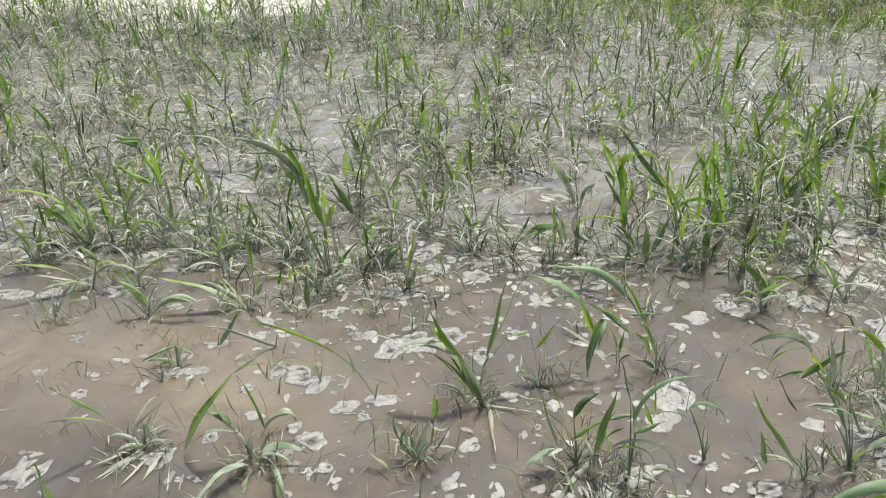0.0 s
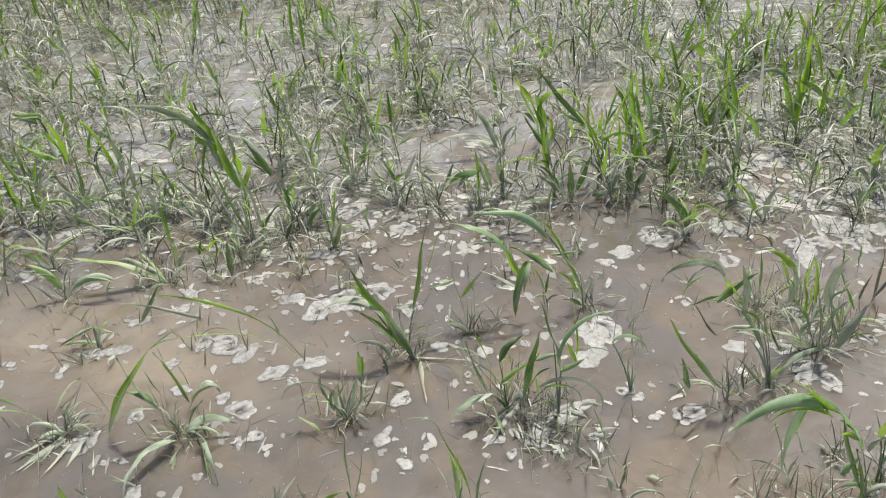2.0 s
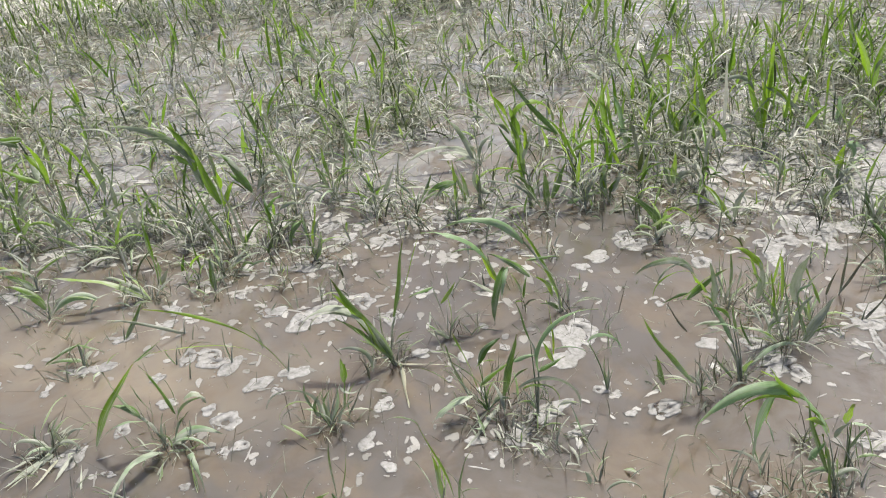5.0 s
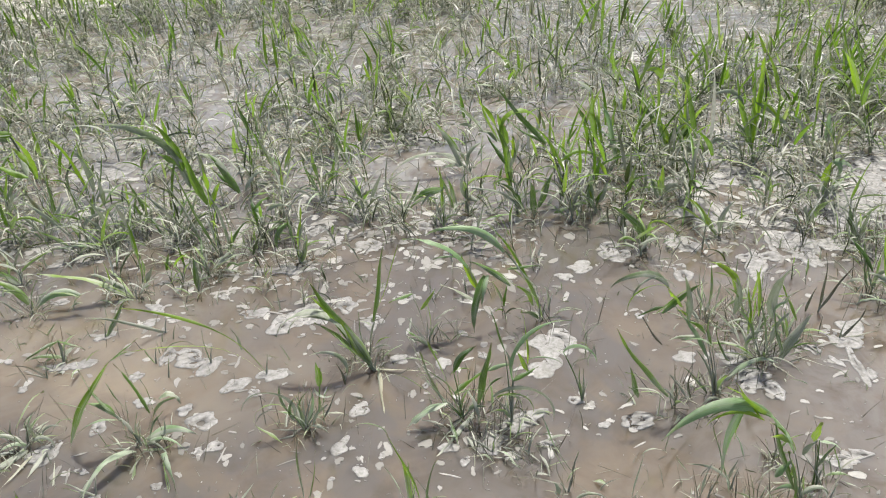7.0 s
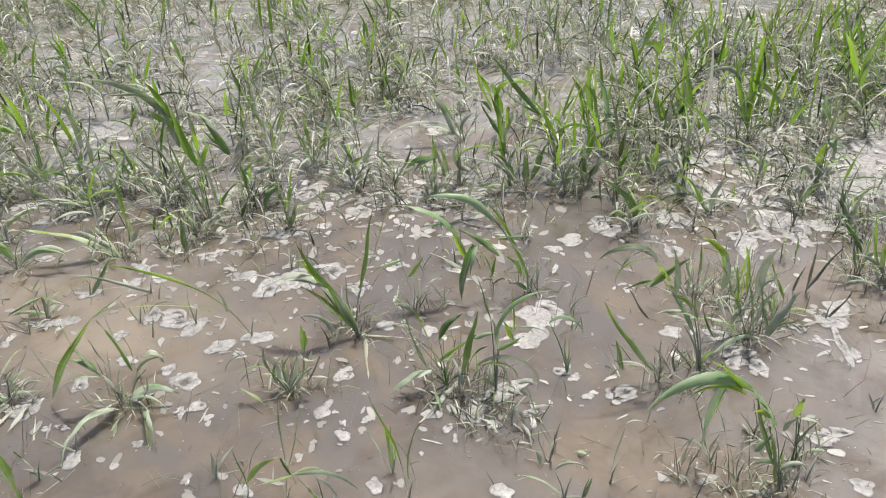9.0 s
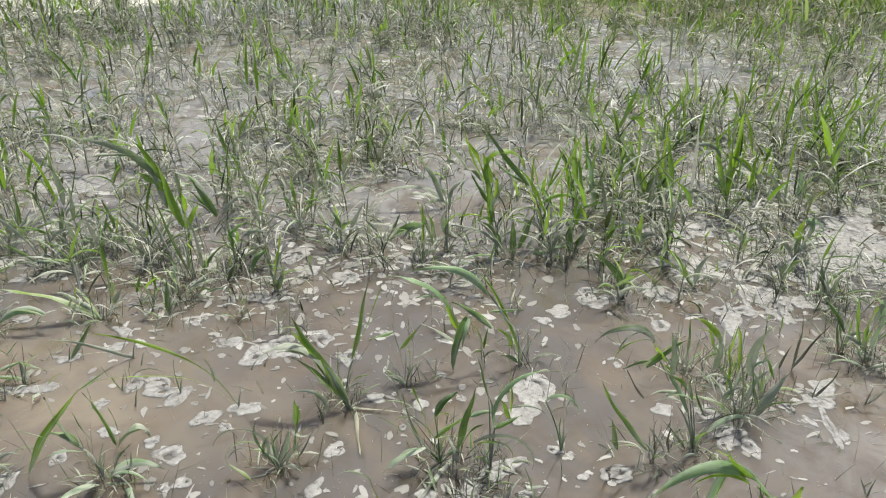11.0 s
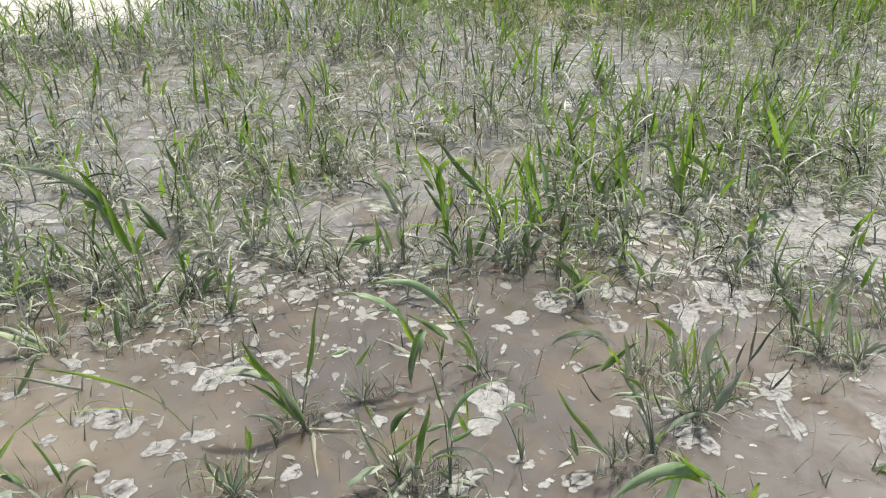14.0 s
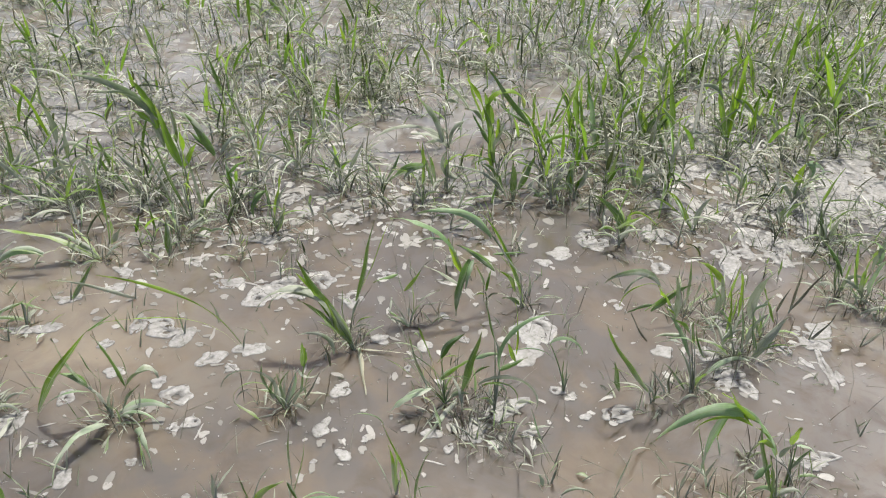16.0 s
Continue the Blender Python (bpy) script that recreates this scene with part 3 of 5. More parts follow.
litter("dead_leaves", scatter(1250, -6.0, 6.0, 4.2, 7.4, lambda x, y: thick(x, y) + (0.25 if x < 0.3 else 0.0), SOW), 4, 0.12, 0.01, "dead grey leaves between the far tufts", 7)
STRAW = leaf_material("pale_straw", ((0.0, (0.12, 0.11, 0.06)), (0.4, (0.3, 0.28, 0.18)), (0.75, (0.5, 0.48, 0.37)), (1.0, (0.68, 0.66, 0.56))), -0.05, 0.15, 0.4, islands=True, through_light=0.15)
g = np.random.RandomState(61)
at = np.repeat(np.array(scatter(430, -4.2, 1.2, 2.4, 6.0, lambda x, y: thick(x, y) * (1.0 if x < 0.2 else 0.5), SOW)), 5, 0)
m = len(at)
at = at + g.normal(0, 0.045, (m, 2))
tagged(blades("broken_stalks", STRAW, at[:, 0], at[:, 1], g.uniform(0.06, 0.24, m), g.uniform(0.002, 0.006, m), g.uniform(0.5, 1.6, m), g.uniform(-0.1, 1.3, m), g.normal(2.7, 1.3, m), g.uniform(-1, 1, m), 61, 6),
       "thin pale straw-coloured stalks broken among the drowned grass", "stalks", kind="stuff")
far = scatter(4700, -16.0, 16.0, 8.6, 17.0, lambda x, y: 0.85 if (x > 2.2 or y > 11) else (0.6 if x > 0.0 else 0.3), SOW)
grass("field_grass", far, 7, 0.22, 0.012, BANK_GRASS, "green field grass beyond the flooded strip", 3)
edge = scatter(480, -7.0, 0.6, 6.3, 8.2, lambda x, y: 0.5 if y < 7.6 else 0.15, SOW)
stands("field_stalks", edge, 0.21, "olive stalks and blades along the pale silt bank", 10, 0.2, 1.1, 4)
strip = scatter(1150, -0.6, 9.0, 6.9, 10.2, lambda x, y: max(0.0, (y - 6.4) * 0.3 + 0.5 * lumpy(x * 1.3, y * 1.3, 17.0)) * min(1.0, 0.3 + 0.25 * x), SOW)
grass("bank_grass", strip, 8, 0.2, 0.012, BANK_GRASS, "green grass on the low earth bank", 4)
stands("bank_stalks", scatter(120, 0.4, 7.0, 6.2, 9.2, lambda x, y: max(0.0, min(1.0, (x - 2.2) * 0.5 + (y - 7.0) * 0.3 + 0.5 * lumpy(x * 1.2, y * 1.2, 19.0))), SOW), 0.3,
       "tall green crop stalks thick along the low bank", 13, 0.5, 1.5)
STALK = leaf_material("floating_stalk", ((0.0, (0.03, 0.025, 0.02)), (0.6, (0.09, 0.07, 0.045)), (1.0, (0.2, 0.19, 0.13))), -0.05, 0.08, 0.4, islands=True, through_light=0.05)
for count, x0, x1, y0, y1, seed in ((820, -1.7, 2.0, 1.0, 2.7, 8), (700, -3.2, 3.4, 2.2, 4.6, 9)):
    g = np.random.RandomState(seed)
    at = np.array(scatter(count, x0, x1, y0, y1, lambda x, y: 0.5 + 0.7 * lumpy(x * 2, y * 2, 6.0), SOW))
    m = len(at)
    up = g.random_sample(m) < 0.6
    tagged(blades("floating_stalks", STALK, at[:, 0], at[:, 1], g.uniform(0.02, 0.12, m), g.uniform(0.0012, 0.0034, m), np.where(up, g.uniform(0.4, 1.4, m), g.uniform(0.06, 0.25, m)),
                  g.uniform(-0.1, 0.5, m), g.uniform(0, 6.283, m), g.uniform(-1, 1, m), seed), "thin dark stalks floating and poking out of the water", "stalks", kind="stuff")
stands("field_stalks", scatter(48, -1.5, 1.9, 1.75, 2.75, lambda x, y: max(0.05, min(1.0, (y - 1.75) * 0.9)) * (0.5 + 0.8 * lumpy(x * 3, y * 3, 27.0)), SOW), 0.1, "thin drowned stalks spread out in front of the thick grass", 14, 0.2, 0.6)
sparse = scatter(130, -1.7, 2.0, 1.05, 2.7, lambda x, y: 0.3 + 0.35 * (y - 1.0), SOW)
grass("weed_sprigs", sparse, 4, 0.065, 0.0038, GRASS, "small drowned grass sprigs poking out of the water", 5)


# ---- scum ----
def scum_mesh(w, l, rng, holes=True):
    """An uneven floating sheet of scum, its rim thin and ragged, sometimes with a hole."""
    bm = bmesh.new()
    n = 28
    ph = [rng.uniform(0, 6.283) for _ in range(5)]
    amp = [rng.uniform(0.05, 0.26) / (1 + 0.45 * k) for k in range(5)]
    hole = holes and rng.random() < 0.5
    ox, oy, hr = rng.uniform(-0.2, 0.2), rng.uniform(-0.2, 0.2), rng.uniform(0.15, 0.3)
    rings = []
    curl, crumple = rng.uniform(0.0005, 0.0018), rng.uniform(0.0001, 0.0005)
    for f, z in ((1.0, -0.0004), (0.97, curl), (0.84, 0.0012 + 0.4 * curl), (0.4, 0.0012)):
        ring = []
        for i in range(n):
            a = 6.2832 * i / n
            r = 1 + sum(amp[k] * math.sin((k + 2) * a + ph[k]) for k in range(5)) * (0.4 + 0.6 * f) + 0.06 * (rng.random() - 0.5) * f
            x, y = 0.5 * w * f * r * math.cos(a), 0.5 * l * f * r * math.sin(a)
            if f < 0.5 and hole:
                x, y = w * (ox + hr * 0.5 * math.cos(a) * r), l * (oy + hr * 0.5 * math.sin(a) * r)
            ring.append(bm.verts.new((x, y, max(z > 0 and 0.0006 or z, z + (z > 0) * crumple * (math.sin(3 * a + ph[0]) + rng.uniform(-0.5, 0.5))))))
        rings.append(ring)
    for a, b in zip(rings, rings[1:]):
        for i in range(n):
            bm.faces.new((a[i], a[(i + 1) % n], b[(i + 1) % n], b[i]))
    if hole:
        low = [bm.verts.new((v.co.x, v.co.y, -0.002)) for v in rings[-1]]
        for i in range(n):
            bm.faces.new((rings[-1][i], rings[-1][(i + 1) % n], low[(i + 1) % n], low[i]))
    else:
        bm.faces.new(rings[-1])
    return bm


FROTH, FLECKS = random.Random(31), []


def foam_patches(rows):
    """Floating sheets of scum: place, width and length."""
    for x, y, w, l in rows:
        pieces = max(1, min(3, round(w * l / 0.0075)))
        k = 1.0 if pieces == 1 else 1.15 / math.sqrt(pieces)
        for i in range(pieces):
            a, far_off = FROTH.uniform(0, 6.283), 0.0 if pieces == 1 else 0.34 * math.sqrt(FROTH.random())
            f = k * FROTH.uniform(0.62, 1.06)
            ob = part("scum_patch", scum_mesh(w * f, l * f, FROTH), SCUM)
            ob.location = (x + far_off * w * math.cos(a), y + far_off * l * math.sin(a), 0.0004 * i)
            ob.rotation_euler = (0, 0, FROTH.uniform(-0.6, 0.6))
            tagged(ob, ("large" if max(w, l) * f > 0.1 else "small") + " ragged patch of pale grey scum floating on muddy water", "scum", "floating scum patches")
        FLECKS.extend((x + FROTH.gauss(0, 0.5 * w + 0.02), y + FROTH.gauss(0, 0.5 * l + 0.02)) for _ in range(3))


def flakes(name, places, lo, hi, label, seed):
    """Many little scum flakes in one mesh."""
    rng = random.Random(seed)
    verts, faces = [], []
    for x, y in places:
        n = 9
        w, l, t = rng.uniform(lo, hi), rng.uniform(lo, hi) * 0.7, rng.uniform(0, 3.14)
        lobe = rng.uniform(0.08, 0.36)
        if rng.random() < 0.2:
            w *= 1.7
        at = len(verts)
        for f, z in ((1.0, -0.0004), (0.93, 0.0008)):
            for i in range(n):
                a = 6.2832 * i / n
                r = f * (1 + lobe * math.sin(2 * a + t * 5) + 0.7 * lobe * math.sin(3 * a + t * 9)) * rng.uniform(0.75, 1.2)
                u, v = w * r * math.cos(a), l * r * math.sin(a)
                verts.append((x + u * math.cos(t) - v * math.sin(t), y + u * math.sin(t) + v * math.cos(t), z + 0.0003 * rng.random()))
        for i in range(n):
            j = (i + 1) % n
            faces.append((at + i, at + j, at + n + j, at + n + i))
        faces.append(tuple(range(at + n, at + 2 * n)))
    me = bpy.data.meshes.new(name)
    me.from_pydata(verts, [], faces)
    me.materials.append(FLAKE)
    return tagged(new(name, me), label, "scum", kind="stuff")


def frothy(x, y):
    v = 0.35 + 0.6 * lumpy(x * 2.2, y * 2.2, 14.0) + 0.35 * lumpy(x * 6, y * 6, 3.0)
    v += 0.4 if x > 1.0 and y > 2.2 else 0.0
    v -= 0.3 if 0.4 < x < 1.3 and y > 1.8 else 0.0
    v -= 0.35 if x < -0.7 and y < 2.0 else 0.0
    v -= 0.3 if y < 1.35 else 0.0
    v += 0.4 if -1.0 < x < 0.45 and 1.95 < y < 2.75 else 0.0
    return max(0.03, min(1.0, v))


flakes("scum_flakes", scatter(330, -1.9, 2.2, 1.0, 2.7, frothy, SOW), 0.003, 0.013, "small flakes of pale scum scattered on the water", 41)
flakes("scum_flakes", scatter(170, -1.1, 1.6, 1.75, 2.75, frothy, SOW), 0.007, 0.024, "pale scum flakes along the edge of the drowned grass", 47)
flakes("scum_flakes", scatter(2200, -3.8, 4.0, 2.2, 4.6, frothy, SOW), 0.003, 0.014, "small pale scum flakes between the drowned stalks", 48)
flakes("scum_flakes", scatter(1300, -3.8, 4.0, 2.2, 4.6, frothy, SOW), 0.007, 0.034, "pale scum flakes among the drowned grass", 42)
flakes("scum_flakes", scatter(2600, -7.0, 7.0, 4.4, 8.2, frothy, SOW), 0.012, 0.045, "pale scum far out between the grass", 43)
flakes("scum_flakes", scatter(380, -2.4, 0.2, 2.4, 3.6, lambda x, y: 0.4 + 0.7 * lumpy(x * 3, y * 3, 37.0), SOW), 0.01, 0.034, "pale scum sheets caught between the silted stalks", 50)
flakes("scum_flakes", scatter(800, 1.1, 4.2, 2.4, 4.4, lambda x, y: 0.45 + 0.6 * lumpy(x * 3, y * 3, 31.0), SOW), 0.012, 0.045, "pale scum mats packed between the green stalks", 49)
foam_patches([
    (0.22, 1.13, 0.073, 0.076), (1.04, 1.13, 0.061, 0.046), (-0.37, 1.14, 0.05, 0.069), (-0.07, 1.15, 0.041, 0.055), (0.68, 1.15, 0.043, 0.028),
    (-0.51, 1.18, 0.029, 0.045), (-0.8, 1.24, 0.065, 0.076), (1.01, 1.28, 0.101, 0.054), (-0.66, 1.29, 0.04, 0.03), (-0.23, 1.29, 0.023, 0.025),
    (1.06, 1.3, 0.08, 0.036), (-1.35, 1.3, 0.069, 0.172), (-0.16, 1.31, 0.038, 0.046), (0.1, 1.33, 0.032, 0.045), (-1.29, 1.33, 0.068, 0.141),
    (-0.87, 1.35, 0.049, 0.026), (-0.11, 1.36, 0.021, 0.03), (0.31, 1.38, 0.048, 0.035), (0.06, 1.38, 0.065, 0.047), (0.17, 1.39, 0.08, 0.078)])
foam_patches([
    (-0.59, 1.4, 0.044, 0.044), (-0.22, 1.4, 0.048, 0.072), (-1.02, 1.41, 0.126, 0.121), (-0.55, 1.42, 0.044, 0.058), (0.47, 1.44, 0.046, 0.033),
    (0.56, 1.45, 0.093, 0.062), (0.26, 1.47, 0.129, 0.083), (-0.89, 1.51, 0.041, 0.064), (1.45, 1.51, 0.11, 0.128), (-0.61, 1.52, 0.102, 0.096),
    (0.45, 1.52, 0.028, 0.03), (-0.18, 1.54, 0.05, 0.064), (0.41, 1.54, 0.054, 0.044), (0.96, 1.55, 0.075, 0.103), (-0.67, 1.57, 0.067, 0.061),
    (1.5, 1.59, 0.095, 0.082), (0.91, 1.6, 0.12, 0.098), (1.25, 1.6, 0.04, 0.052), (-0.8, 1.61, 0.076, 0.048), (-0.49, 1.63, 0.04, 0.039)])
foam_patches([
    (-0.0, 1.63, 0.036, 0.041), (1.23, 1.64, 0.037, 0.199), (1.18, 1.66, 0.026, 0.053), (-1.35, 1.66, 0.049, 0.048), (-0.55, 1.67, 0.062, 0.075),
    (0.35, 1.69, 0.09, 0.109), (-1.18, 1.69, 0.044, 0.033), (0.89, 1.7, 0.106, 0.08), (-0.45, 1.71, 0.12, 0.072), (0.76, 1.71, 0.07, 0.059),
    (1.14, 1.72, 0.056, 0.054), (0.05, 1.73, 0.057, 0.072), (-0.86, 1.73, 0.046, 0.036), (1.24, 1.75, 0.113, 0.12), (-1.54, 1.75, 0.028, 0.023),
    (-1.35, 1.75, 0.031, 0.029), (-0.65, 1.76, 0.053, 0.094), (-0.08, 1.76, 0.075, 0.068), (0.17, 1.76, 0.031, 0.04), (-1.13, 1.78, 0.035, 0.033)])
foam_patches([
    (1.28, 1.78, 0.119, 0.153), (-1.11, 1.79, 0.056, 0.054), (-0.72, 1.8, 0.128, 0.092), (-1.05, 1.8, 0.077, 0.051), (-0.79, 1.82, 0.074, 0.088),
    (0.38, 1.83, 0.123, 0.139), (1.0, 1.83, 0.075, 0.082), (-1.29, 1.83, 0.051, 0.03), (0.68, 1.93, 0.037, 0.034), (-1.05, 1.93, 0.043, 0.036),
    (-1.51, 1.94, 0.033, 0.03), (-1.03, 1.95, 0.08, 0.047), (-0.44, 1.96, 0.13, 0.123), (-0.17, 1.96, 0.073, 0.086), (-0.34, 2.0, 0.094, 0.069),
    (-0.91, 2.01, 0.08, 0.055), (-0.39, 2.02, 0.113, 0.105), (-0.57, 2.04, 0.135, 0.073), (-0.27, 2.07, 0.076, 0.093), (-0.92, 2.1, 0.123, 0.066)])
foam_patches([
    (-0.06, 2.1, 0.057, 0.036), (1.13, 2.12, 0.046, 0.042), (-0.7, 2.15, 0.044, 0.038), (1.16, 2.16, 0.088, 0.192), (-1.27, 2.16, 0.055, 0.044),
    (0.89, 2.18, 0.07, 0.108), (0.48, 2.19, 0.06, 0.047), (-1.87, 2.21, 0.143, 0.11), (-1.75, 2.22, 0.14, 0.095), (0.55, 2.25, 0.118, 0.081),
    (-1.53, 2.26, 0.114, 0.09), (1.36, 2.27, 0.121, 0.265), (-0.5, 2.33, 0.126, 0.095), (1.48, 2.33, 0.115, 0.125), (1.31, 2.34, 0.099, 0.221),
    (0.69, 2.36, 0.17, 0.186), (1.0, 2.36, 0.153, 0.122), (0.93, 2.39, 0.101, 0.113), (-0.22, 2.48, 0.087, 0.129), (-0.36, 2.52, 0.101, 0.096)])
foam_patches([
    (1.63, 2.53, 0.22, 0.192), (2.03, 2.56, 0.288, 0.35), (1.8, 2.59, 0.129, 0.234), (0.22, 2.61, 0.112, 0.079), (-0.01, 2.62, 0.081, 0.089),
    (-1.37, 2.62, 0.122, 0.092), (-0.44, 2.63, 0.091, 0.124), (1.65, 2.65, 0.265, 0.321), (1.86, 2.7, 0.236, 0.324), (1.88, 2.8, 0.163, 0.321),
    (-0.3, 2.81, 0.124, 0.146), (2.3, 2.84, 0.231, 0.35), (2.07, 2.85, 0.251, 0.294), (1.22, 2.95, 0.214, 0.174), (1.86, 2.99, 0.198, 0.205),
    (1.36, 3.02, 0.14, 0.143), (2.02, 3.03, 0.146, 0.251), (2.16, 3.16, 0.21, 0.255), (2.52, 3.28, 0.322, 0.35), (-1.53, 3.36, 0.207, 0.35)])
foam_patches([
    (-1.54, 3.38, 0.333, 0.306), (-0.02, 3.6, 0.175, 0.168), (-0.13, 3.64, 0.177, 0.12), (-0.54, 4.11, 0.199, 0.173)])
foam_patches([(round(x, 2), round(y, 2), FROTH.uniform(0.06, 0.13), FROTH.uniform(0.06, 0.14)) for x, y in scatter(22, -2.0, 2.4, 2.5, 3.9, frothy, FROTH)])
foam_patches([(round(x, 2), round(y, 2), FROTH.uniform(0.08, 0.2), FROTH.uniform(0.08, 0.17)) for x, y in scatter(24, 1.0, 2.5, 2.25, 3.05, lambda x, y: 0.5 + 0.25 * (x - 1.0), FROTH)])
flakes("bubbles", scatter(1300, -1.9, 2.2, 1.0, 2.8, lambda x, y: 0.5 + 0.8 * lumpy(x * 2.5, y * 2.5, 23.0), SOW), 0.0012, 0.0035, "tiny pale bubbles and specks on the water", 45)
flakes("scum_flakes", FLECKS, 0.004, 0.02, "flakes of pale scum broken off larger patches", 44)


# ---- plants that stand out ----
seedling(1.24, 1.91, None, (0, 0), [
    ((-0.00, 0.0, 0.01), -178, 0.211, 94, 17, 11, "b"),
    ((-0.00, 0.0, 0.01), 2, 0.199, 64, 2, 11, "b"),
    ((-0.04, 0.0, 0.00), 2, 0.104, 90, 19, 11, "b")], [])
seedling(1.24, 1.77, None, (0, 0), [
    ((-0.00, 0.0, 0.00), 4, 0.133, 41, -40, 11, "b"),
    ((0.00, 0.0, 0.00), 2, 0.119, 8, -8, 9, "b")], [])
seedling(1.39, 1.74, None, (0, 0), [
    ((0.00, 0.0, 0.00), 4, 0.118, 54, 22, 13, "b"),
    ((-0.09, 0.0, 0.09), -4, 0.202, -6, -11, 9, "b")], [])
seedling(1.45, 2.00, None, (9, 0.07), [
    ((-0.01, 0.0, 0.09), 179, 0.177, 69, 39, 27, "d"),
    ((-0.01, 0.0, 0.03), -175, 0.129, 57, -37, 16, "d"),
    ((0.00, 0.0, 0.01), -178, 0.169, 99, 20, 16, "g"),
    ((0.01, 0.0, 0.03), 4, 0.132, 119, 190, 18, "w"),
    ((-0.02, 0.0, 0.02), 176, 0.115, 99, 184, 16, "w"),
    ((-0.00, 0.0, 0.03), 179, 0.269, 65, -18, 12, "d")], [(-0.01, 0.0, 0.09)])
seedling(1.52, 1.96, None, (10, 0.07), [
    ((-0.02, 0.0, 0.04), 177, 0.177, 76, -23, 31, "g"),
    ((-0.00, 0.0, 0.05), 0, 0.154, 101, 41, 21, "p"),
    ((-0.01, 0.0, 0.16), -179, 0.133, 118, 129, 18, "p"),
    ((-0.03, 0.0, 0.05), 175, 0.226, 60, -27, 16, "g"),
    ((-0.02, 0.0, 0.14), -2, 0.206, 99, 62, 18, "w"),
    ((-0.02, 0.0, 0.05), 177, 0.120, 50, 45, 18, "w")], [(-0.02, 0.0, 0.04), (-0.00, 0.0, 0.05), (-0.03, 0.0, 0.05), (-0.02, 0.0, 0.05)])
seedling(1.60, 1.89, None, (9, 0.07), [
    ((-0.00, 0.0, 0.01), -175, 0.150, 74, 10, 48, "y"),
    ((-0.02, 0.0, 0.03), -177, 0.218, 69, 1, 21, "p"),
    ((0.01, 0.0, 0.03), 176, 0.220, 96, 28, 16, "g"),
    ((-0.04, 0.0, 0.04), -177, 0.106, 72, 68, 14, "d"),
    ((0.02, 0.0, 0.01), -3, 0.118, 95, 120, 21, "w"),
    ((-0.02, 0.0, 0.01), -178, 0.144, 59, 122, 18, "w")], [(-0.04, 0.0, 0.04)])
seedling(1.75, 3.10, None, (8, 0.08), [
    ((0.00, 0.0, 0.05), -178, 0.368, 77, -23, 49, "y"),
    ((0.05, 0.0, 0.09), -177, 0.147, 89, 12, 34, "p"),
    ((-0.02, 0.0, 0.06), -177, 0.227, 75, 42, 23, "w"),
    ((0.01, 0.0, 0.03), 4, 0.210, 116, 175, 23, "w")], [(0.01, 0.0, 0.03), (0.00, 0.0, 0.05), (-0.02, 0.0, 0.06), (0.05, 0.0, 0.09)])
seedling(1.58, 2.63, None, (6, 0.06), [
    ((-0.01, 0.0, 0.10), 2, 0.113, 102, 45, 33, "y"),
    ((0.00, 0.0, 0.20), 4, 0.152, 22, 129, 28, "p"),
    ((-0.01, 0.0, 0.03), 175, 0.154, 79, 92, 20, "w"),
    ((-0.00, 0.0, 0.04), 0, 0.125, 91, 104, 20, "w")], [(-0.00, 0.0, 0.04), (-0.01, 0.0, 0.10), (0.00, 0.0, 0.20)])
seedling(1.47, 2.48, None, (5, 0.05), [
    ((-0.01, 0.0, 0.01), 4, 0.133, 94, 84, 34, "g"),
    ((-0.00, 0.0, 0.02), -178, 0.109, 39, -71, 21, "w")], [])
seedling(1.10, 2.43, None, (5, 0.05), [
    ((-0.01, 0.0, 0.01), -175, 0.217, 65, 27, 25, "y"),
    ((0.00, 0.0, 0.01), 176, 0.134, 72, 122, 18, "w"),
    ((0.00, 0.0, 0.02), 0, 0.149, 102, 66, 20, "w")], [])
seedling(2.04, 3.15, None, (8, 0.09), [
    ((-0.12, 0.0, 0.29), 177, 0.233, 70, 14, 69, "y"),
    ((-0.09, 0.0, 0.23), 0, 0.236, 97, 22, 48, "g"),
    ((-0.05, 0.0, 0.13), -179, 0.184, 64, 71, 27, "w")], [(-0.05, 0.0, 0.13), (-0.09, 0.0, 0.23)])
seedling(1.13, 3.11, None, (6, 0.06), [
    ((0.08, 0.0, 0.13), 175, 0.285, 81, 15, 29, "g"),
    ((0.06, 0.0, 0.04), 177, 0.196, 61, -4, 24, "d"),
    ((0.14, 0.0, 0.05), -2, 0.171, 115, 186, 21, "w")], [(0.08, 0.0, 0.13)])
seedling(-1.34, 2.10, None, (6, 0.06), [
    ((-0.00, 0.0, 0.04), -175, 0.156, 82, 75, 33, "g"),
    ((0.18, 0.00, 0.07), -171, 0.196, 35, 110, 31, "p"),
    ((0.14, 0.0, 0.01), 2, 0.120, 83, 84, 19, "w"),
    ((0.01, 0.0, 0.01), -3, 0.137, 100, 61, 14, "d")], [(-0.00, 0.0, 0.04)])
seedling(-1.01, 2.17, None, (5, 0.05), [
    ((-0.01, 0.0, 0.01), -177, 0.324, 46, 50, 30, "g"),
    ((-0.02, 0.0, 0.01), 176, 0.175, 73, 83, 20, "w"),
    ((0.01, 0.0, 0.01), 1, 0.113, 69, 54, 18, "w")], [])
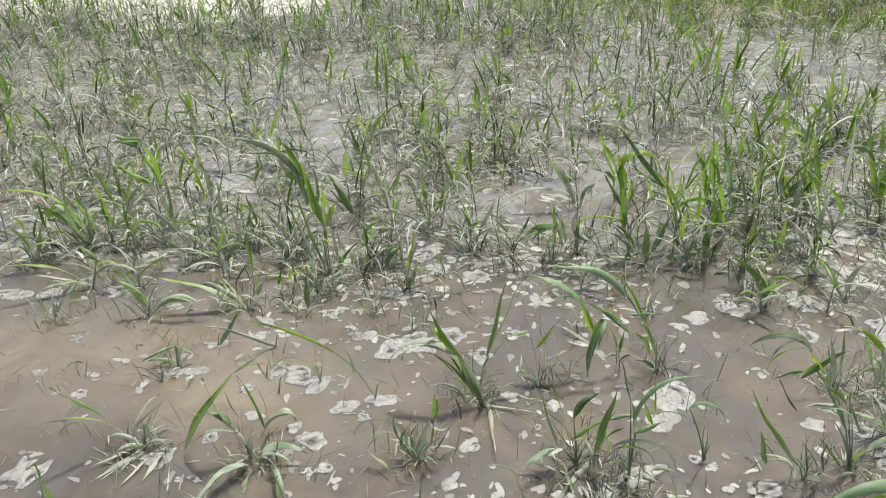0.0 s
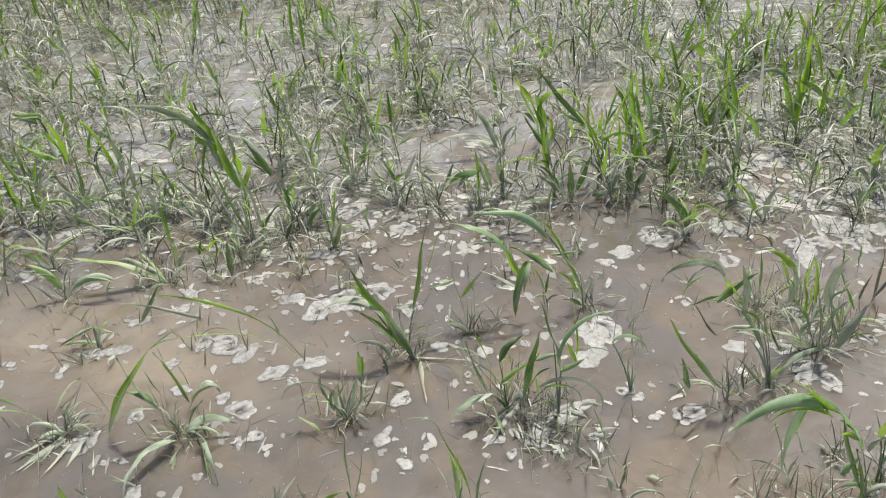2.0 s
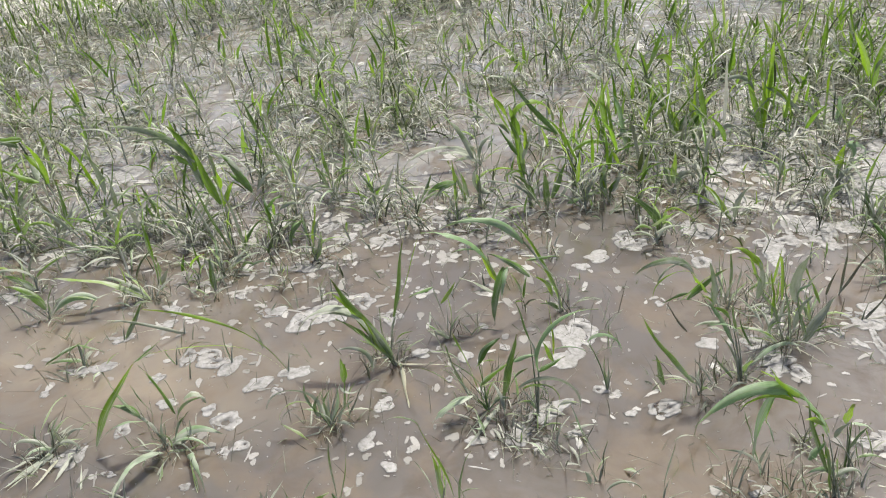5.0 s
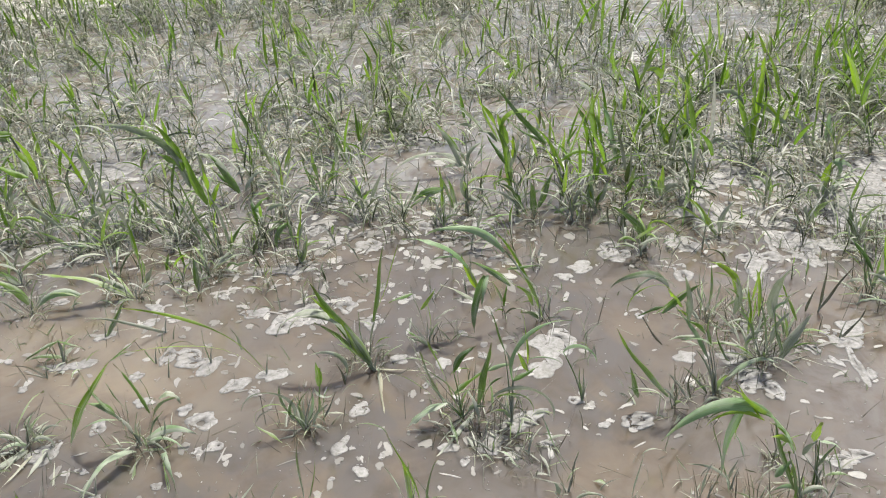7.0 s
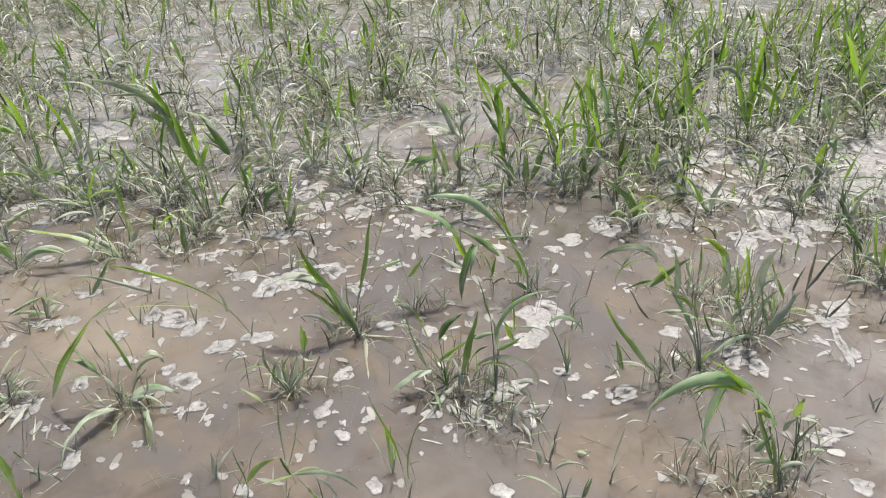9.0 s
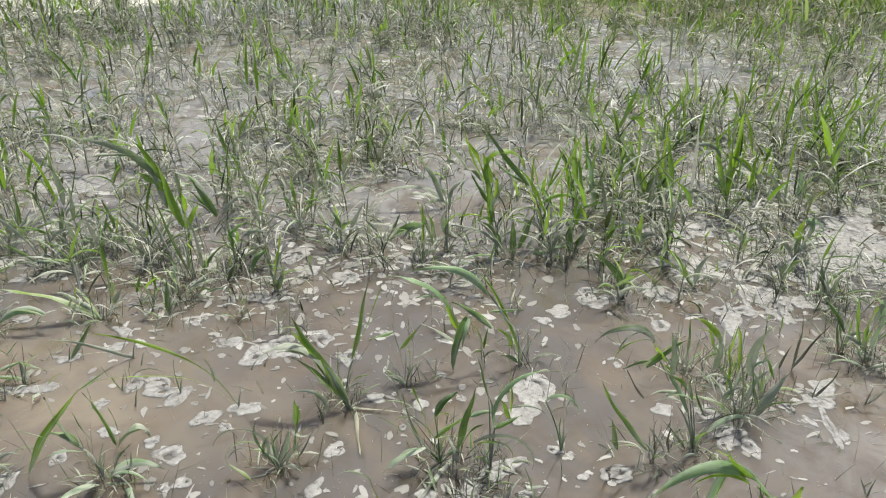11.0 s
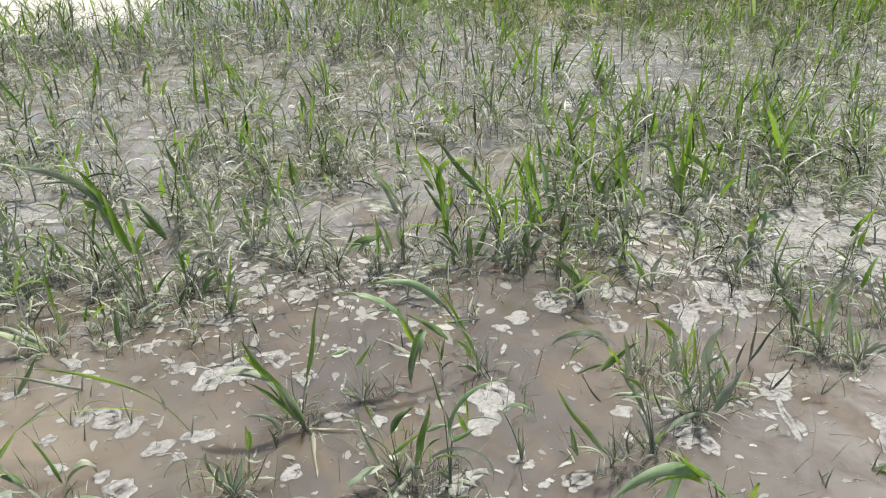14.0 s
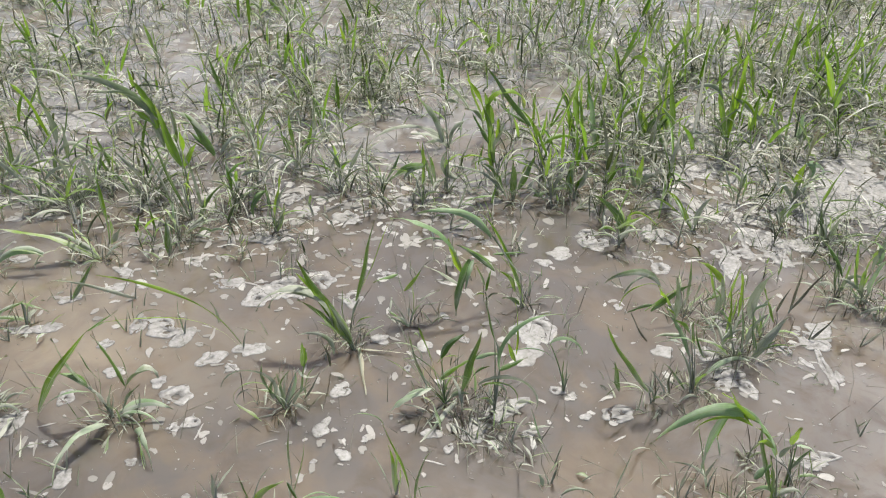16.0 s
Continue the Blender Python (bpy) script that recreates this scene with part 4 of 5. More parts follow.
seedling(0.85, 1.13, None, (6, 0.04), [
    ((-0.01, 0.0, 0.02), -178, 0.188, 80, 13, 28, "g"),
    ((-0.05, 0.0, 0.19), -177, 0.143, 77, 43, 39, "p"),
    ((-0.12, 0.0, 0.30), -177, 0.127, 44, 10, 23, "y"),
    ((-0.12, 0.0, 0.30), -175, 0.267, 42, 102, 31, "p"),
    ((-0.03, 0.0, 0.08), -177, 0.231, 66, -7, 14, "d"),
    ((-0.08, 0.0, 0.12), 4, 0.058, 77, 38, 19, "p"),
    ((-0.01, 0.0, 0.06), 175, 0.085, 72, 131, 13, "p"),
    ((-0.01, 0.0, 0.06), 0, 0.081, 77, 152, 13, "w")], [(-0.01, 0.0, 0.06), (-0.01, 0.0, 0.06), (-0.03, 0.0, 0.08), (-0.05, 0.0, 0.19)])
seedling(0.72, 1.21, None, (3, 0.03), [
    ((-0.00, 0.0, 0.26), -175, 0.207, -65, 34, 23, "p"),
    ((-0.01, 0.0, 0.03), -178, 0.187, 69, -5, 7, "d"),
    ((-0.01, 0.0, 0.03), -175, 0.133, 59, 56, 10, "w")], [(-0.01, 0.0, 0.03)])
seedling(0.92, 1.21, None, (5, 0.04), [
    ((-0.03, 0.0, 0.14), -3, 0.059, 92, 15, 23, "y"),
    ((-0.00, 0.0, 0.01), 179, 0.134, 82, 5, 7, "d"),
    ((-0.05, 0.0, 0.10), -2, 0.052, 80, 44, 13, "w"),
    ((-0.02, 0.0, 0.14), 0, 0.066, 9, 72, 13, "p"),
    ((-0.01, 0.0, 0.06), 0, 0.086, 72, 11, 9, "d"),
    ((0.03, 0.0, 0.03), 175, 0.104, 79, 13, 7, "d"),
    ((0.05, 0.0, 0.04), 177, 0.084, 74, 13, 10, "y")], [(-0.01, 0.0, 0.06), (-0.05, 0.0, 0.10), (-0.03, 0.0, 0.14), (-0.02, 0.0, 0.14)])
seedling(-1.05, 1.45, None, (9, 0.06), [
    ((-0.02, 0.00, 0.01), -131, 0.141, 6, 8, 13, "m"),
    ((0.01, -0.02, 0.01), -126, 0.146, 4, 8, 18, "w"),
    ((0.03, -0.04, 0.01), -102, 0.126, 4, 8, 10, "s"),
    ((0.06, -0.03, 0.01), -94, 0.092, 4, 8, 15, "m"),
    ((0.03, 0.0, 0.02), 177, 0.072, 77, -11, 10, "s"),
    ((-0.00, 0.0, 0.01), 4, 0.092, 73, -18, 8, "b"),
    ((-0.01, 0.0, 0.01), -177, 0.124, 76, 140, 15, "w"),
    ((0.01, 0.0, 0.01), -3, 0.104, 84, 190, 13, "w"),
    ((-0.00, 0.00, 0.01), -149, 0.084, 59, 110, 15, "p")], [])
seedling(0.79, 1.54, None, (9, 0.07), [
    ((-0.03, 0.0, 0.13), -178, 0.218, 68, 21, 24, "p"),
    ((-0.12, 0.0, 0.30), -177, 0.077, 61, 20, 30, "y"),
    ((-0.16, 0.0, 0.36), -177, 0.180, 61, 115, 22, "w"),
    ((-0.17, 0.0, 0.28), 4, 0.134, 46, 15, 16, "d"),
    ((-0.17, 0.0, 0.30), -177, 0.071, -9, 26, 11, "d"),
    ((-0.03, 0.0, 0.17), -175, 0.098, 72, -10, 9, "d"),
    ((0.00, 0.0, 0.00), 175, 0.104, 86, 12, 17, "g"),
    ((-0.06, 0.0, 0.20), 179, 0.090, 16, 41, 13, "w"),
    ((-0.10, 0.0, 0.25), -175, 0.141, 97, 34, 21, "w"),
    ((-0.05, 0.0, 0.21), -178, 0.071, 67, 59, 13, "g"),
    ((-0.16, 0.0, 0.18), -175, 0.126, 51, -15, 8, "b"),
    ((-0.02, 0.0, 0.01), 176, 0.115, 56, 12, 9, "d")], [(-0.03, 0.0, 0.13), (-0.03, 0.0, 0.17), (-0.06, 0.0, 0.20), (-0.05, 0.0, 0.21)])
seedling(0.97, 1.68, None, (14, 0.08), [
    ((-0.03, 0.0, 0.16), 179, 0.166, 93, 32, 19, "y"),
    ((-0.10, 0.0, 0.27), 177, 0.121, 62, 46, 21, "y"),
    ((0.01, 0.0, 0.15), 0, 0.187, 109, 59, 38, "w"),
    ((0.02, 0.0, 0.01), -179, 0.313, 77, 2, 10, "d"),
    ((0.06, 0.0, 0.03), 175, 0.196, 67, -10, 14, "d"),
    ((0.08, 0.0, 0.14), 177, 0.139, 68, 10, 15, "g"),
    ((-0.07, 0.0, 0.07), 177, 0.163, 73, 51, 15, "w"),
    ((-0.10, 0.0, 0.17), -175, 0.129, 108, 47, 24, "w"),
    ((0.05, 0.0, 0.00), 2, 0.177, 77, 26, 33, "w"),
    ((-0.13, -0.09, 0.01), 19, 0.210, 55, 110, 15, "p"),
    ((-0.02, 0.0, 0.01), 176, 0.150, 52, 49, 14, "w"),
    ((-0.05, 0.0, 0.05), 2, 0.103, 104, 128, 14, "w"),
    ((-0.03, 0.0, 0.08), 176, 0.141, 80, 45, 15, "d"),
    ((0.02, 0.0, 0.06), 1, 0.126, 95, 52, 17, "w"),
    ((-0.05, 0.0, 0.10), 176, 0.157, 96, 30, 17, "g"),
    ((-0.09, 0.0, 0.00), 175, 0.163, 57, -24, 10, "d")], [(-0.05, 0.0, 0.05), (0.02, 0.0, 0.06), (-0.03, 0.0, 0.08), (-0.05, 0.0, 0.10)])
seedling(0.67, 1.50, None, (7, 0.06), [
    ((-0.02, 0.0, 0.04), -176, 0.276, 52, -7, 19, "g"),
    ((-0.03, 0.0, 0.03), 177, 0.116, 68, 100, 11, "m"),
    ((-0.10, 0.0, 0.04), 177, 0.104, 71, -7, 17, "d"),
    ((0.03, 0.0, 0.03), -175, 0.114, 70, 31, 11, "m"),
    ((0.04, 0.0, 0.03), -176, 0.107, 69, -35, 9, "b")], [(-0.02, 0.0, 0.04)])
seedling(-0.32, 1.48, None, (8, 0.06), [
    ((0.04, 0.0, 0.05), -2, 0.147, 82, -1, 10, "d"),
    ((0.05, 0.0, 0.14), 4, 0.077, 79, -20, 21, "g"),
    ((-0.03, 0.0, 0.03), -179, 0.224, 117, 190, 13, "w"),
    ((0.13, 0.0, 0.18), -178, 0.138, 102, 132, 13, "w"),
    ((0.12, 0.0, 0.14), 177, 0.079, 92, 30, 9, "b"),
    ((-0.03, 0.0, 0.03), 4, 0.107, 110, 79, 12, "d"),
    ((0.00, 0.0, 0.00), -178, 0.097, 91, 21, 17, "g"),
    ((0.02, 0.0, 0.01), 4, 0.092, 81, 63, 12, "w"),
    ((-0.04, 0.0, 0.06), -176, 0.099, 64, -41, 10, "d"),
    ((0.04, 0.0, 0.13), -2, 0.068, -86, -150, 12, "w"),
    ((-0.01, 0.0, 0.01), 178, 0.100, 90, 116, 12, "d"),
    ((0.00, 0.0, 0.01), -3, 0.130, 57, -41, 13, "p"),
    ((0.05, 0.0, 0.03), -3, 0.104, 60, -9, 7, "b")], [(-0.03, 0.0, 0.03), (0.04, 0.0, 0.05), (-0.04, 0.0, 0.06), (0.04, 0.0, 0.13)])
seedling(-0.75, 1.44, None, (9, 0.06), [
    ((-0.18, 0.0, 0.02), -4, 0.323, 68, 24, 24, "g"),
    ((-0.01, 0.0, 0.28), -1, 0.106, 39, 4, 9, "d"),
    ((0.05, 0.0, 0.11), -178, 0.170, 85, 27, 16, "d"),
    ((-0.03, 0.0, 0.09), 175, 0.179, 56, -23, 14, "d"),
    ((-0.04, 0.0, 0.11), -178, 0.082, 75, 91, 24, "d"),
    ((0.02, 0.0, 0.02), -1, 0.154, 50, 90, 27, "p"),
    ((-0.00, -0.03, 0.01), -117, 0.206, 55, 110, 40, "p"),
    ((0.07, -0.05, 0.01), -57, 0.181, 55, 110, 22, "p"),
    ((0.08, 0.0, 0.15), -1, 0.089, 78, 188, 27, "w"),
    ((-0.01, 0.0, 0.04), -176, 0.083, 94, 67, 14, "m"),
    ((0.03, 0.0, 0.03), 0, 0.100, 74, 34, 12, "d"),
    ((-0.00, 0.0, 0.01), -1, 0.112, 100, 43, 11, "w"),
    ((0.01, 0.0, 0.00), 0, 0.117, 12, -76, 14, "w")], [(0.03, 0.0, 0.03), (-0.01, 0.0, 0.04), (-0.03, 0.0, 0.09), (-0.04, 0.0, 0.11)])
seedling(-0.15, 1.71, None, (4, 0.04), [
    ((-0.01, 0.0, 0.03), -177, 0.324, 65, 5, 33, "g"),
    ((-0.01, 0.0, 0.04), 175, 0.263, 65, 21, 36, "g"),
    ((-0.01, 0.0, 0.03), -175, 0.186, 58, -21, 21, "y"),
    ((-0.06, 0.0, 0.09), 175, 0.344, 99, 181, 46, "w"),
    ((-0.01, 0.0, 0.03), -177, 0.213, 54, 13, 23, "g"),
    ((-0.02, 0.0, 0.04), -176, 0.047, 7, 23, 13, "s"),
    ((0.00, 0.00, 0.01), -10, 0.159, 4, 8, 10, "s"),
    ((0.01, 0.00, 0.01), -82, 0.199, 4, 8, 15, "s")], [(-0.01, 0.0, 0.03), (-0.01, 0.0, 0.04), (-0.02, 0.0, 0.04), (-0.06, 0.0, 0.09)])
seedling(0.37, 2.69, None, (10, 0.1), [
    ((-0.07, 0.0, 0.32), -178, 0.250, 64, -6, 46, "y"),
    ((-0.03, 0.0, 0.12), -177, 0.300, 90, 25, 46, "g"),
    ((-0.13, 0.0, 0.36), -177, 0.195, 66, 41, 27, "w"),
    ((-0.04, 0.0, 0.31), -175, 0.137, 71, 0, 25, "g"),
    ((-0.02, 0.0, 0.25), -177, 0.100, 114, 60, 23, "y"),
    ((-0.07, 0.0, 0.35), 4, 0.251, 105, 190, 32, "y"),
    ((-0.08, 0.0, 0.32), 175, 0.095, 78, 91, 20, "w"),
    ((-0.05, 0.0, 0.23), 179, 0.141, 66, 15, 20, "d"),
    ((-0.03, 0.0, 0.21), 4, 0.140, 67, -15, 18, "w")], [(-0.03, 0.0, 0.12), (-0.03, 0.0, 0.21), (-0.05, 0.0, 0.23)])
seedling(0.60, 2.70, None, (4, 0.08), [
    ((-0.03, 0.0, 0.10), -178, 0.233, 67, 6, 49, "y"),
    ((-0.12, 0.0, 0.30), -175, 0.315, 49, -2, 21, "d"),
    ((-0.32, 0.0, 0.54), 176, 0.092, 20, 45, 11, "w")], [(-0.03, 0.0, 0.10)])
seedling(0.43, 2.65, None, (5, 0.07), [
    ((-0.00, 0.0, 0.02), 179, 0.160, 85, 1, 50, "d"),
    ((0.02, 0.0, 0.05), -2, 0.170, 70, -4, 22, "d"),
    ((-0.02, 0.0, 0.01), -179, 0.197, 67, 34, 22, "w"),
    ((-0.03, 0.0, 0.03), -179, 0.272, 58, 62, 15, "w")], [(0.02, 0.0, 0.05)])
seedling(0.58, 2.64, None, (5, 0.07), [
    ((-0.00, 0.0, 0.03), -4, 0.171, 97, 73, 38, "w"),
    ((-0.10, 0.0, 0.06), -2, 0.099, 70, 43, 32, "w"),
    ((-0.07, 0.0, 0.03), -2, 0.072, 27, 14, 20, "d")], [(-0.00, 0.0, 0.03)])
seedling(0.68, 2.67, None, (5, 0.07), [
    ((-0.01, 0.0, 0.03), -175, 0.149, 74, -26, 34, "p"),
    ((0.01, 0.0, 0.05), 2, 0.097, 68, -1, 25, "w"),
    ((-0.01, 0.0, 0.07), 176, 0.071, 74, 2, 18, "y")], [(0.01, 0.0, 0.05), (-0.01, 0.0, 0.07)])
seedling(0.17, 2.72, None, (9, 0.09), [
    ((-0.02, 0.0, 0.21), -177, 0.256, 77, 35, 41, "w"),
    ((0.00, 0.0, 0.21), -3, 0.150, 101, 94, 23, "w"),
    ((-0.01, 0.0, 0.20), -178, 0.166, 55, 73, 27, "w"),
    ((-0.05, 0.0, 0.02), 176, 0.204, 77, 17, 30, "g"),
    ((0.04, 0.0, 0.06), 175, 0.167, 3, -142, 20, "w")], [(0.04, 0.0, 0.06), (-0.01, 0.0, 0.20), (0.00, 0.0, 0.21), (-0.02, 0.0, 0.21)])
seedling(0.81, 3.02, None, (9, 0.1), [
    ((-0.06, 0.0, 0.18), -176, 0.226, 76, -7, 46, "g"),
    ((-0.09, 0.0, 0.39), 177, 0.134, 61, 62, 36, "w"),
    ((0.03, 0.0, 0.08), 177, 0.301, 83, 21, 30, "p"),
    ((-0.04, 0.0, 0.17), -175, 0.192, 82, 13, 28, "y"),
    ((0.03, 0.0, 0.06), 3, 0.243, 90, 12, 18, "d"),
    ((-0.03, 0.0, 0.15), -2, 0.101, 44, 134, 23, "w")], [(0.03, 0.0, 0.06), (0.03, 0.0, 0.08), (-0.03, 0.0, 0.15), (-0.04, 0.0, 0.17)])
seedling(1.13, 3.15, None, (9, 0.1), [
    ((-0.06, 0.0, 0.12), -175, 0.297, 76, -13, 43, "y"),
    ((-0.09, 0.0, 0.40), -179, 0.099, 91, 133, 40, "y"),
    ((-0.08, 0.0, 0.39), 1, 0.096, 24, 118, 24, "y"),
    ((-0.07, 0.0, 0.15), 177, 0.241, 73, 30, 32, "d"),
    ((-0.11, 0.0, 0.23), -175, 0.190, 71, 57, 24, "w"),
    ((-0.02, 0.0, 0.05), 1, 0.183, 116, 104, 30, "d"),
    ((-0.03, 0.0, 0.05), -175, 0.183, 77, 12, 32, "g"),
    ((-0.01, 0.0, 0.07), -176, 0.151, 78, 31, 30, "y")], [(-0.03, 0.0, 0.05), (-0.02, 0.0, 0.05), (-0.01, 0.0, 0.07), (-0.06, 0.0, 0.12)])
seedling(1.22, 3.20, None, (7, 0.08), [
    ((-0.02, 0.0, 0.07), 177, 0.270, 84, 0, 33, "y"),
    ((-0.02, 0.0, 0.10), 178, 0.236, 71, -1, 25, "g"),
    ((-0.01, 0.0, 0.09), -3, 0.205, 100, 68, 36, "y"),
    ((-0.04, 0.0, 0.10), -3, 0.127, 92, 85, 27, "d")], [(-0.02, 0.0, 0.07), (-0.01, 0.0, 0.09), (-0.02, 0.0, 0.10), (-0.04, 0.0, 0.10)])
seedling(1.48, 3.08, None, (10, 0.1), [
    ((-0.02, 0.0, 0.07), 175, 0.461, 83, -4, 61, "g"),
    ((-0.03, 0.0, 0.10), 178, 0.365, 71, 1, 36, "g"),
    ((-0.02, 0.0, 0.10), -178, 0.229, 93, 26, 52, "y"),
    ((-0.04, 0.0, 0.30), -4, 0.237, -21, 39, 25, "w"),
    ((-0.03, 0.0, 0.25), 1, 0.133, -10, 31, 19, "w"),
    ((-0.09, 0.0, 0.29), 178, 0.202, 77, 137, 22, "w"),
    ((-0.02, 0.0, 0.08), 178, 0.164, 68, 28, 22, "d"),
    ((-0.02, 0.0, 0.21), -176, 0.324, 87, 0, 33, "y")], [(-0.02, 0.0, 0.07), (-0.02, 0.0, 0.08), (-0.03, 0.0, 0.10), (-0.02, 0.0, 0.10)])
seedling(0.97, 2.75, None, (5, 0.06), [
    ((-0.00, 0.0, 0.03), 179, 0.137, 86, -2, 36, "y"),
    ((-0.01, 0.0, 0.02), 178, 0.115, 67, -2, 21, "d"),
    ((0.01, 0.0, 0.04), 0, 0.118, 92, 190, 19, "w")], [(0.01, 0.0, 0.04)])
seedling(-0.78, 2.45, None, (14, 0.1), [
    ((-0.01, 0.0, 0.22), -177, 0.241, 71, -10, 46, "g"),
    ((-0.07, 0.0, 0.36), 175, 0.193, 86, 39, 37, "g"),
    ((-0.07, 0.0, 0.39), -175, 0.329, 63, 63, 26, "w"),
    ((-0.06, 0.0, 0.29), 175, 0.174, 81, 12, 22, "w"),
    ((0.00, 0.0, 0.22), 2, 0.102, 70, 21, 22, "g"),
    ((-0.01, 0.0, 0.01), -176, 0.408, 73, 0, 11, "d"),
    ((0.04, 0.0, 0.01), 175, 0.332, 90, 24, 11, "m"),
    ((-0.05, 0.0, 0.02), -177, 0.404, 77, 15, 11, "m"),
    ((0.02, 0.0, 0.00), -1, 0.184, 79, 51, 19, "d")], [(0.00, 0.0, 0.22), (-0.01, 0.0, 0.22)])
seedling(-0.64, 2.56, None, (10, 0.08), [
    ((-0.06, 0.0, 0.21), -179, 0.199, 68, 11, 33, "d"),
    ((-0.09, 0.0, 0.30), 175, 0.158, 66, 63, 22, "w"),
    ((-0.04, 0.0, 0.22), -4, 0.141, 75, 70, 22, "w"),
    ((0.01, 0.0, 0.10), 176, 0.093, 48, -40, 29, "p"),
    ((-0.02, 0.0, 0.14), 4, 0.087, 60, 51, 38, "d"),
    ((0.03, 0.0, 0.13), -3, 0.112, 50, 86, 15, "w")], [(0.01, 0.0, 0.10), (0.03, 0.0, 0.13), (-0.02, 0.0, 0.14), (-0.06, 0.0, 0.21)])
seedling(-1.52, 2.74, None, (12, 0.1), [
    ((-0.03, 0.0, 0.23), -177, 0.209, 91, 31, 54, "g"),
    ((-0.07, 0.0, 0.42), -175, 0.107, 11, 5, 28, "g"),
    ((-0.06, 0.0, 0.24), -175, 0.148, 29, 0, 38, "g"),
    ((-0.09, 0.0, 0.39), 178, 0.122, 35, 58, 20, "w"),
    ((-0.01, 0.0, 0.02), -1, 0.236, 80, -16, 15, "d"),
    ((-0.04, 0.0, 0.00), -179, 0.202, 78, 6, 20, "s")], [(-0.03, 0.0, 0.23), (-0.06, 0.0, 0.24)])
seedling(-1.34, 2.68, None, (10, 0.1), [
    ((0.01, 0.0, 0.21), -177, 0.258, 86, 40, 44, "y"),
    ((0.03, 0.0, 0.19), 176, 0.190, 97, 34, 22, "w"),
    ((0.03, 0.0, 0.17), 2, 0.220, 56, -29, 12, "d"),
    ((0.03, 0.0, 0.14), 2, 0.182, 89, 190, 19, "w")], [(0.03, 0.0, 0.14), (0.03, 0.0, 0.17), (0.03, 0.0, 0.19), (0.01, 0.0, 0.21)])
seedling(-1.76, 2.65, None, (10, 0.1), [
    ((0.00, 0.0, 0.08), -176, 0.192, 85, 3, 26, "g"),
    ((0.08, 0.0, 0.21), -4, 0.128, 97, 16, 26, "d"),
    ((-0.00, 0.0, 0.11), -175, 0.105, 96, 142, 23, "w"),
    ((0.03, 0.0, 0.07), 175, 0.174, 60, -40, 20, "y")], [(0.03, 0.0, 0.07), (0.00, 0.0, 0.08), (-0.00, 0.0, 0.11), (0.08, 0.0, 0.21)])
seedling(-1.84, 2.65, None, (8, 0.09), [
    ((-0.01, 0.0, 0.02), 178, 0.167, 71, 35, 39, "g"),
    ((-0.03, 0.0, 0.07), -178, 0.182, 78, 92, 29, "w"),
    ((-0.00, 0.0, 0.03), -175, 0.139, 114, 58, 23, "y")], [(-0.03, 0.0, 0.07)])
seedling(0.37, 1.93, None, (4, 0.06), [
    ((0.00, 0.0, 0.02), 178, 0.388, 77, 28, 14, "g"),
    ((-0.02, 0.0, 0.13), -175, 0.261, 50, -15, 10, "w"),
    ((-0.12, 0.0, 0.26), -179, 0.265, 64, 90, 30, "p"),
    ((-0.23, 0.0, 0.21), 178, 0.237, 67, 81, 34, "p"),
    ((-0.18, 0.00, 0.18), -116, 0.198, -27, 70, 34, "d"),
    ((-0.20, 0.0, 0.13), 178, 0.139, 60, -17, 23, "y"),
    ((-0.21, 0.0, 0.09), 176, 0.125, 40, 23, 21, "w"),
    ((-0.10, 0.0, 0.14), 175, 0.158, 52, 36, 23, "d"),
    ((-0.11, 0.0, 0.20), -3, 0.105, 9, 9, 12, "d"),
    ((-0.03, 0.0, 0.06), -178, 0.107, 87, 68, 16, "y"),
    ((-0.01, 0.0, 0.01), -175, 0.071, 57, 63, 16, "d")], [(-0.03, 0.0, 0.06), (-0.02, 0.0, 0.13)])
seedling(-1.02, 2.27, None, (0, 0), [
    (0.0, 150, 0.248, 99, 25, 39, "g"),
    (0.0, 35, 0.071, 41, -18, 20, "m")])
seedling(-0.47, 2.37, None, (9, 0.07), [
    (0.0, 23, 0.223, 90, 19, 31, "y"),
    ((-0.02, 0.0, 0.17), -137, 0.136, -6, 113, 17, "d"),
    (0.0, -121, 0.209, 86, 9, 25, "d"),
    (0.0, -4, 0.129, 63, -17, 19, "g")], [(-0.02, 0.0, 0.17)])
seedling(-1.33, 2.49, None, (8, 0.1), [
    (0.0, -167, 0.327, 82, 43, 21, "w"),
    (0.0, -158, 0.187, 66, 32, 19, "g")])
seedling(0.07, 2.58, None, (8, 0.08), [
    ((-0.0, 0.0, 0.18), -172, 0.128, 8, 53, 35, "d"),
    (0.0, 100, 0.264, 84, 11, 22, "y"),
    (0.0, 154, 0.23, 90, 3, 20, "g")], [(-0.0, 0.0, 0.18)])
seedling(0.20, 3.14, None, (10, 0.12), [
    (0.0, 173, 0.326, 69, 24, 39, "g"),
    (0.0, -174, 0.454, 66, 128, 28, "w"),
    (0.0, -18, 0.167, 77, 26, 21, "m")])
seedling(0.68, 2.74, None, (5, 0.07), [
    (0.0, 113, 0.118, 86, 19, 26, "g")])
seedling(-0.45, 2.91, None, (10, 0.12), [
    (0.0, 157, 0.238, 82, 0, 27, "g"),
    (0.0, 39, 0.22, 59, -14, 22, "g"),
    (0.0, 164, 0.206, 59, -21, 22, "d")])
seedling(0.81, 2.37, None, (6, 0.05), [
    (0.0, 174, 0.242, 85, 70, 32, "d"),
    ((-0.15, 0.0, 0.18), -33, 0.109, -90, -20, 8, "b"),
    (0.0, -70, 0.138, 93, 23, 19, "g")])
